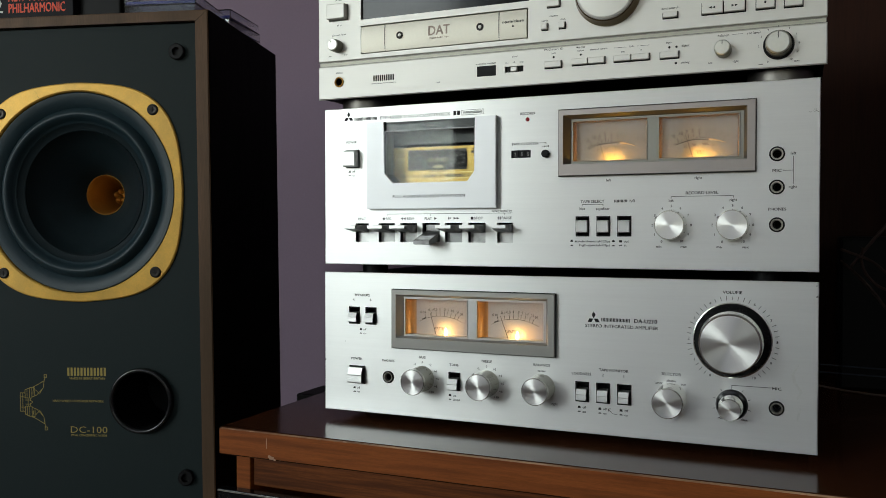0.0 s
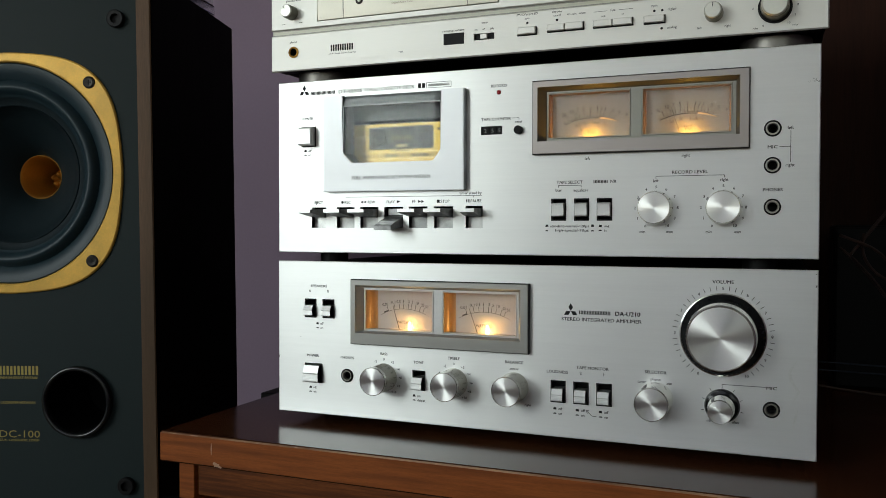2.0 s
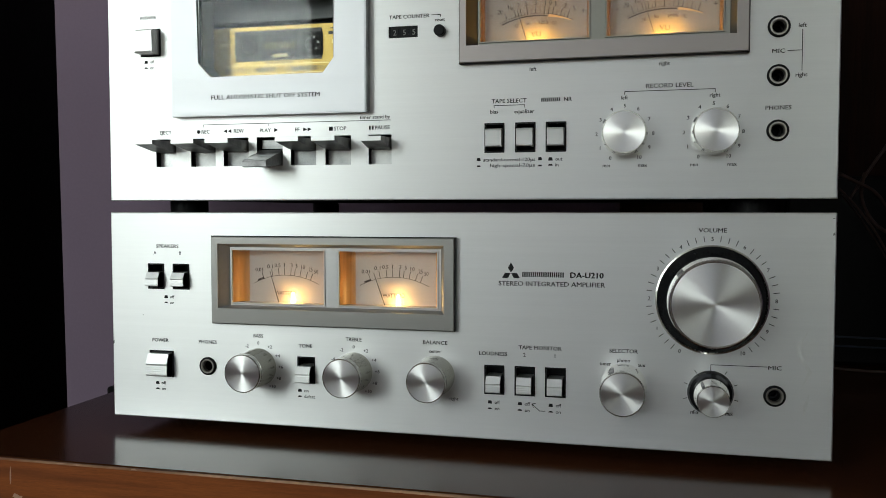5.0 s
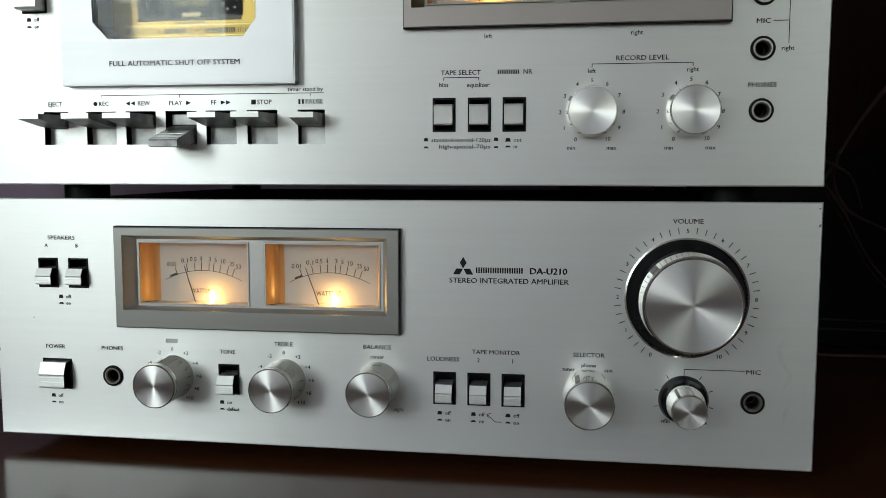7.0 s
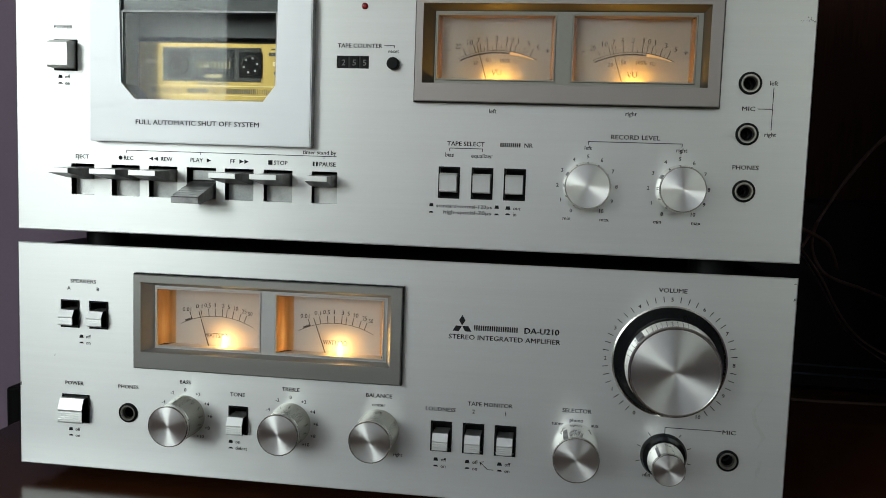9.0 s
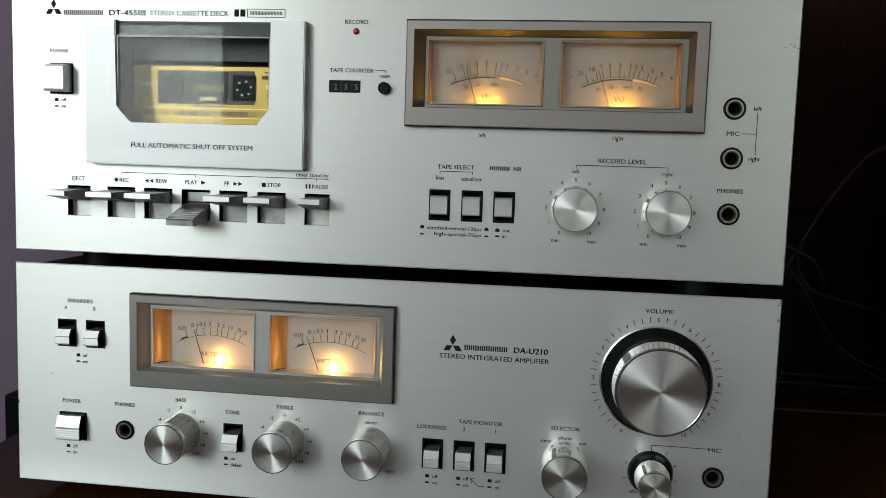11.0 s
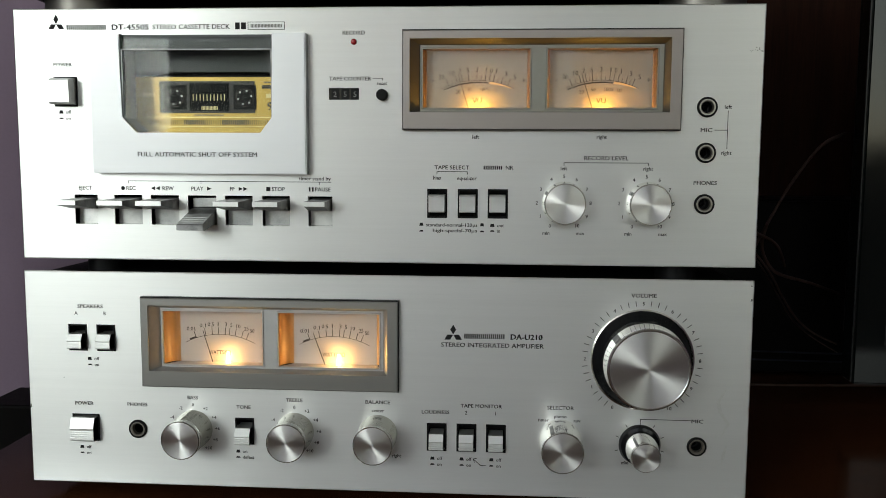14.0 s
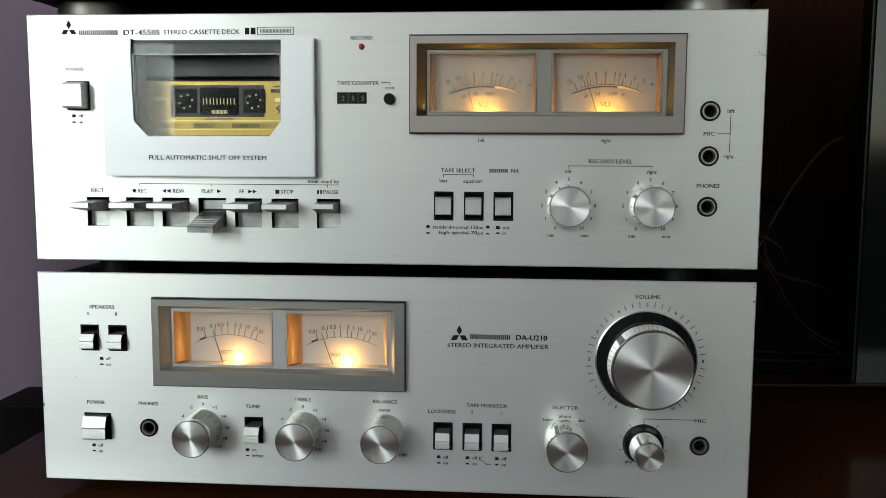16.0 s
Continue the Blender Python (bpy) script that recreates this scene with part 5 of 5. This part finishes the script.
def holed_sheet(bm, x0, x1, z0, z1, y0, y1, circles, n=64):
    """A sheet cut into bands, one round hole to a band."""
    edges = [z0]
    for cx, cz, r in sorted(circles, key=lambda c: c[1]):
        edges += [cz - r - 5, cz + r + 5]
    edges.append(z1)
    for k in range(0, len(edges), 2):
        box(bm, x0, x1, y0, y1, edges[k], edges[k + 1])
    for cx, cz, r in circles:
        a, b, p, q = x0, x1, cz - r - 5, cz + r + 5
        outer, inner = [], []
        for i in range(n):
            t = 2 * math.pi * i / n + 1e-4
            c, s = math.cos(t), math.sin(t)
            k = min([((b if c > 0 else a) - cx) / c if abs(c) > 1e-6 else 1e9, ((q if s > 0 else p) - cz) / s if abs(s) > 1e-6 else 1e9])
            outer.append((cx + k * c, cz + k * s))
            inner.append((cx + r * c, cz + r * s))
        corner = [(a, p), (b, p), (b, q), (a, q)]
        for px, pz in corner:
            j = min(range(n), key=lambda i: (outer[i][0] - px) ** 2 + (outer[i][1] - pz) ** 2)
            outer[j] = (px, pz)
        vo = [bm.verts.new((x, y0, z)) for x, z in outer]
        vi = [bm.verts.new((x, y0, z)) for x, z in inner]
        vb = [bm.verts.new((x, y1, z)) for x, z in inner]
        for i in range(n):
            j = (i + 1) % n
            bm.faces.new((vo[i], vo[j], vi[j], vi[i]))
            bm.faces.new((vi[i], vi[j], vb[j], vb[i]))
    bmesh.ops.remove_doubles(bm, verts=bm.verts, dist=0.05)
    return bm


holed_sheet(bm, SL + 12.1, SR - 12.1, SB + 11.1, ST - 11.1, 2.0, 12, [(CXS, CZS, 98), (-16, 16, 28)])
part("baffle", bm, BAFFLE, SP, "matt charcoal front baffle")
# gold chassis ring, squarish outside and round inside
bm = bmesh.new()
n = 120
loops = []
for ro, y in ((1.0, 2.0), (1.0, 0.4), (0.99, -0.6), (None, -1.0), (None, 0.1), (None, 3.0)):
    ring = []
    for k in range(n):
        t = 2 * math.pi * k / n
        if ro:
            r = (105.2 + 11.5 * (0.5 - 0.5 * math.cos(4 * t)) ** 1.3) * ro
        else:
            r = {-1.0: 98.0, 0.1: 96.8, 3.0: 96.4}[y]
        ring.append(bm.verts.new((CXS + r * math.cos(t), y, CZS + r * math.sin(t))))
    loops.append(ring)
for a, b in zip(loops, loops[1:]):
    for k in range(n):
        bm.faces.new((a[k], a[(k + 1) % n], b[(k + 1) % n], b[k]))
driver = part("driver_ring", bm, GOLDRING, SP, "gold painted chassis ring", 30)
for dx in (-77, 77):
    for dz in (-77, 77):
        s = part("screw", lathe(bmesh.new(), ((5.4, -0.6), (5.2, -1.6), (3.8, -2.2), (0, -1.8)), CXS + dx, CZS + dz, 24), SCREW, driver)
        bm = bmesh.new()
        box(bm, CXS + dx - 2.2, CXS + dx + 2.2, -2.35, -1.9, CZS + dz - 0.45, CZS + dz + 0.45)
        box(bm, CXS + dx - 0.45, CXS + dx + 0.45, -2.37, -1.92, CZS + dz - 2.2, CZS + dz + 2.2)
        part("cross_slot", bm, BLACK, s)
lines(driver, *[[(CXS + r * math.cos(radians(a)), CZS + r * math.sin(radians(a))) for r, a in ((98.4, 112.0), (101, 112.6), (103.5, 112.1), (106.5, 112.9))]], y=-1.1, w=0.16, mat=SCREW)
part("gasket", lathe(bmesh.new(), ((96.6, 2.5), (95.5, 1.0), (90, 1.4), (83.5, 4.5), (82, 6)), CXS, CZS, 96), RUBBER, driver, "dark sloping gasket", 40)
roll = [(82 - 13 * k / 10, 6 - 6.5 * math.sin(math.pi * k / 10)) for k in range(11)]
part("surround", lathe(bmesh.new(), [*roll, (67.0, 7.0)], CXS, CZS, 96), RUBBER, driver, "black rubber surround", 40)
part("cone", lathe(bmesh.new(), ((67.4, 6.6), (66.0, 8.4), (61.4, 10.4), (60.9, 9.6), (60.2, 10.2), (60.0, 12.0), (50, 24), (34, 40), (19.6, 54), (19.2, 55)), CXS, CZS, 96), CONE, driver, "black paper cone", 40)
horn = part("horn_throat", lathe(bmesh.new(), ((20.6, 52.5), (20.2, 52.2), (19.2, 53.5), (17.4, 68), (14, 88), (11, 106), (0, 106)), CXS, CZS, 64), COPPER, driver, "gilded tweeter horn", 40)
for k in range(5):
    a = radians(72 * k + 18)
    fin = lathe(bmesh.new(), ((0, 80), (2.0, 82), (4.0, 88), (3.6, 97), (1.8, 106)), CXS + 5.2 * math.cos(a), CZS + 5.2 * math.sin(a), 16)
    part("phase_plug", fin, COPPER, horn, "gilded petal of the phase plug", 40)
part("port_ring", lathe(bmesh.new(), ((31.5, 2.0), (31.5, -2.2), (31.0, -3.3), (30.0, -4.0), (28.8, -4.0), (27.8, -3.3), (27.2, -2.0), (27.0, 0.5)), -16, 16, 72), GLOSSRING, SP, "black plastic port ring", 40)
part("port_tube", lathe(bmesh.new(), ((27.0, 0.6), (27.0, 70)), -16, 16, 72), BLACK, SP, "black port tube", 40)
part("port_end", lathe(bmesh.new(), ((27.2, 70), (0, 70)), -16, 16, 48), BLACK, SP)
for x, z in ((25, 347), (27, -57), (-178, 347), (-178, -57)):
    part("grille_socket", lathe(bmesh.new(), ((7.6, 2.0), (7.6, -1.6), (6.8, -2.4), (4.0, -2.4), (3.6, 1.0), (0, 1.0)), x, z, 32), BLACK, SP, "round grille socket")
GY = 1.85
name_bar(SP, -92.5, -52, 43.0, 8.0, GOLDINK, GY, count=6)
words(SP, "MADE IN GREAT BRITAIN", -71.6, 36.6, GY, 2.2, 36, mat=GOLDINK)
words(SP, "HARD WIRED CROSSOVER NETWORK", -81.4, 14.6, GY, 2.2, 52, mat=GOLDINK)
words(SP, "DC-100", -70.8, -13.2, GY, 6.2, 37.5, 0.0, mat=GOLDINK)
words(SP, "DUAL CONCENTRIC SYSTEM", -71, -18.6, GY, 2.0, 36, mat=GOLDINK)
bm = bmesh.new()
for s in (1, -1):
    f = lambda pts: [(x, 13 + s * z) for x, z in pts]
    for path in ([(-115, 26), (-116, 21), (-127, 15), (-128, 8)], [(-116, 21), (-117, 14), (-124, 7), (-129, 5)], [(-127, 15), (-131, 14), (-136, 12), (-136, 4), (-129, 4), (-129, 14)],
                 [(-136, 9), (-141, 9), (-141, 0)], [(-140, 5), (-136, 5)], [(-134, 13), (-134, 4)], [(-131.5, 13.5), (-131.5, 4)], [(-113.6, 24), (-116, 24), (-116, 27), (-113.6, 27), (-113.6, 24)],
                 [(-136, 2), (-131, 2), (-128, 0)], [(-133, 4), (-133, 0)], [(-130.5, 4), (-130.5, 1)], [(-125, 12), (-121, 8), (-118, 13)], [(-138.5, 9), (-138.5, 0)], [(-129, 14), (-126, 14), (-126, 7)]):
        stroke(bm, f(path), GY, 0.55)
part("emblem", bm, GOLDINK, SP, "gold line drawing of a driver")

stand = thing("speaker_stand", "plain black stand under the loudspeaker", "speaker stand", (-0.153, -0.056, 0.0), turn=16.9, local=True)
bm = boxes((SL + 20, SR - 20, 15, SD - 10, 681, 700.9, 2), (SL + 20, SR - 20, 15, SD - 10, 0.5, 22, 2))
part("plate", bm, BLACK, stand)
part("column", boxes((-110, -40, 70, 140, 22, 681, 3)), BLACK, stand)

# things lying on the loudspeaker


def on_speaker(name, label, category, x, y, z, turn=0.0, group=""):
    ob = new(name)
    ob.empty_display_size = 0.02
    ob.matrix_world = m_sp @ pose(x * MM, y * MM, z * MM, 0, 0, turn)
    BASE[ob.name] = Vector((0, 0, 0))
    return tagged(ob, label, category, group)


book = on_speaker("boxed_set", "black boxed set with orange lettering lying flat", "box", -118, 4, ST + 0.1)
part("box_body", boxes((-88, 38, 0, 150, 0, 34, 0.6)), PAPER, book)
words(book, "PHILHARMONIC", 1, 10.4, -0.2, 8.8, 58, 0.03, mat=ORANGE_INK)
words(book, "NEW YORK", -8, 21.4, -0.2, 8.8, 40, 0.03, mat=ORANGE_INK)
words(book, "2", -39, 13, -0.2, 13, 10, 0.0, mat=WHITEINK)
dark = on_speaker("black_case", "small black case lying flat", "case", -56, 12, ST + 0.1)
part("case_body", boxes((-22, 20, 0, 120, 0, 30, 2)), BLACK, dark)


def jewel(name, x, y, z, turn, mat):
    ob = on_speaker(name, "clear plastic disc case with printed card", "disc case", x, y, z, turn, "disc cases on the loudspeaker")
    part("case_shell", plate_box(71, 125, 10), CASECLEAR, ob)
    part("card", boxes((-64, 64, 2, 121, 2.2, 3.4)), mat, ob, "printed card inside")
    part("spine", boxes((-68, 68, 1.2, 2.0, 0.8, 3.4)), mat, ob)
    return ob


def plate_box(w, d, h):
    bm = bmesh.new()
    box(bm, -w, w, 0, d, 0, 1.2)
    box(bm, -w, w, 0, d, h - 1.2, h)
    box(bm, -w, -w + 1.2, 0, d, 1.22, h - 1.22)
    box(bm, w - 1.2, w, 0, d, 1.22, h - 1.22)
    box(bm, -w + 1.22, w - 1.22, 0, 1.2, 1.22, h - 1.22)
    return bm


jewel("disc_case", 34 - 66, 40, ST + 0.1, 0, BLUECASE).scale = (0.5, 0.6, 1)
first = bpy.data.objects["disc_case"]
copy_thing(first, m_sp @ pose(4 * MM, 10 * MM, (ST + 0.1) * MM, 0, 0, 0))
first.matrix_world = m_sp @ pose(4 * MM, 11 * MM, (ST + 10.3) * MM, 0, 0, 2) @ Matrix.Diagonal((0.5, 0.6, 1, 1))
for x, y, dz, tn in ((4, 112, 0.1, 5), (0, 114, 10.3, -7), (2, 112, 20.5, -4)):
    copy_thing(first, m_sp @ pose(x * MM, y * MM, (ST + dz) * MM, 0, 0, tn))

# ---- beside and behind the stereo ----
ward = tagged(part("wood_panel", boxes((0.30, 1.6, 0.47, 0.498, 0.0, 2.2, 0.002)), WARDROBE, None, raw=True), "tall dark brown wooden panel against the wall", "panel", kind="structure")
sub = thing("black_box", "matt black box standing on the sideboard", "box", (0.62, 0.40, 0.803))
part("cabinet", boxes((450, 780, 346, 425, 3.1, 172, 3)), CASE, sub)
part("front_panel", boxes((452, 778, 340, 345.9, 5, 170, 2)), CASE, sub)
wall_box = thing("black_wall_box", "small black box beside the sideboard at the wall", "box", (-0.27, 0.46, 0.0))
part("cabinet", boxes((-308, -205, 420, 498, -799, -73, 3)), CASE, wall_box)

tv = thing("television", "black glossy flat television with dark screen", "television", (0.866, 0.22, 0.803))
part("frame", plate(564, 1180, 34, 440, 190, 215, ((588, 1156, 66, 416),), 0.8), TVGLOSS, tv, "piano black frame")
part("screen", boxes((587, 1157, 196, 212, 65, 417)), TVSCREEN, tv, "dark glossy screen")
part("trim", boxes((562.9, 563.9, 192.4, 193.6, 34.5, 439.5), (565.8, 1178, 191, 214, 33.0, 33.8)), TRIM, tv, "thin bright edge trim")
part("trim", boxes((586.2, 587.4, 189.6, 190.2, 66, 416), (586.2, 1158, 189.6, 190.2, 64.8, 65.8)), TRIM, tv, "thin bright line round the screen")
part("back_shell", boxes((576, 1168, 215.2, 250, 60, 430, 6)), BLACK, tv)
part("stand", boxes((760, 980, 200, 280, 3.1, 9, 2), (840, 900, 222, 245, 9, 61, 2)), BLACK, tv)
tv.location.x -= 0.004

m = lambda *p: [(x * MM, y * MM, z * MM + Z0) for x, y, z in p]
for pts, r, mat, lab in (
    (m((450, 90, 149), (458, 100, 159), (476, 120, 181), (489, 135, 195), (511, 160, 214), (529, 180, 225), (568, 250, 231)), 0.0010, CABLE_BROWN, "thin brown loudspeaker cable hanging behind the stereo"),
    (m((450, 92, 148), (458, 104, 157), (476, 124, 179), (490, 139, 193), (512, 166, 212), (530, 190, 222), (568, 260, 229)), 0.0008, CABLE_BROWN, "thin brown loudspeaker cable hanging behind the stereo"),
    (m((442, 80, 163), (452, 90, 159), (465, 100, 154), (476, 115, 145), (490, 150, 131)), 0.0012, CABLE_BROWN, "thin brown loudspeaker cable hanging behind the stereo"),
    (m((459, 95, 164), (458, 100, 156), (460, 105, 145), (469, 115, 133), (482, 130, 126), (528, 200, 112), (585, 290, 90)), 0.0012, CABLE_BROWN, "thin brown loudspeaker cable hanging behind the stereo"),
    (m((442, 80, 154), (452, 90, 146), (469, 105, 127), (477, 115, 115), (495, 135, 94), (521, 165, 76), (550, 200, 63)), 0.0007, CABLE_BROWN, "thin brown loudspeaker cable hanging behind the stereo"),
    (m((444, 86, 151), (453, 96, 143), (469, 112, 124), (478, 122, 112), (495, 142, 91), (522, 172, 72), (553, 206, 55)), 0.0005, CABLE_BROWN, "thin brown loudspeaker cable hanging behind the stereo"),
    (m((425, 300, 36), (520, 302, 33), (700, 304, 31)), 0.0008, CABLE_BLUE, "thin blue cable running along the wall"),
    (m((425, 300, 28), (520, 302, 25), (700, 304, 24)), 0.0008, CABLE_BLUE, "thin blue cable running along the wall"),
    (m((425, 250, 22), (470, 255, 14), (560, 265, 12), (680, 270, 14)), 0.0010, CABLE_BROWN, "brown cable lying behind the stereo"),
):
    tagged(tube("cable", pts, r, mat), lab, "cable", "cables behind the stereo")
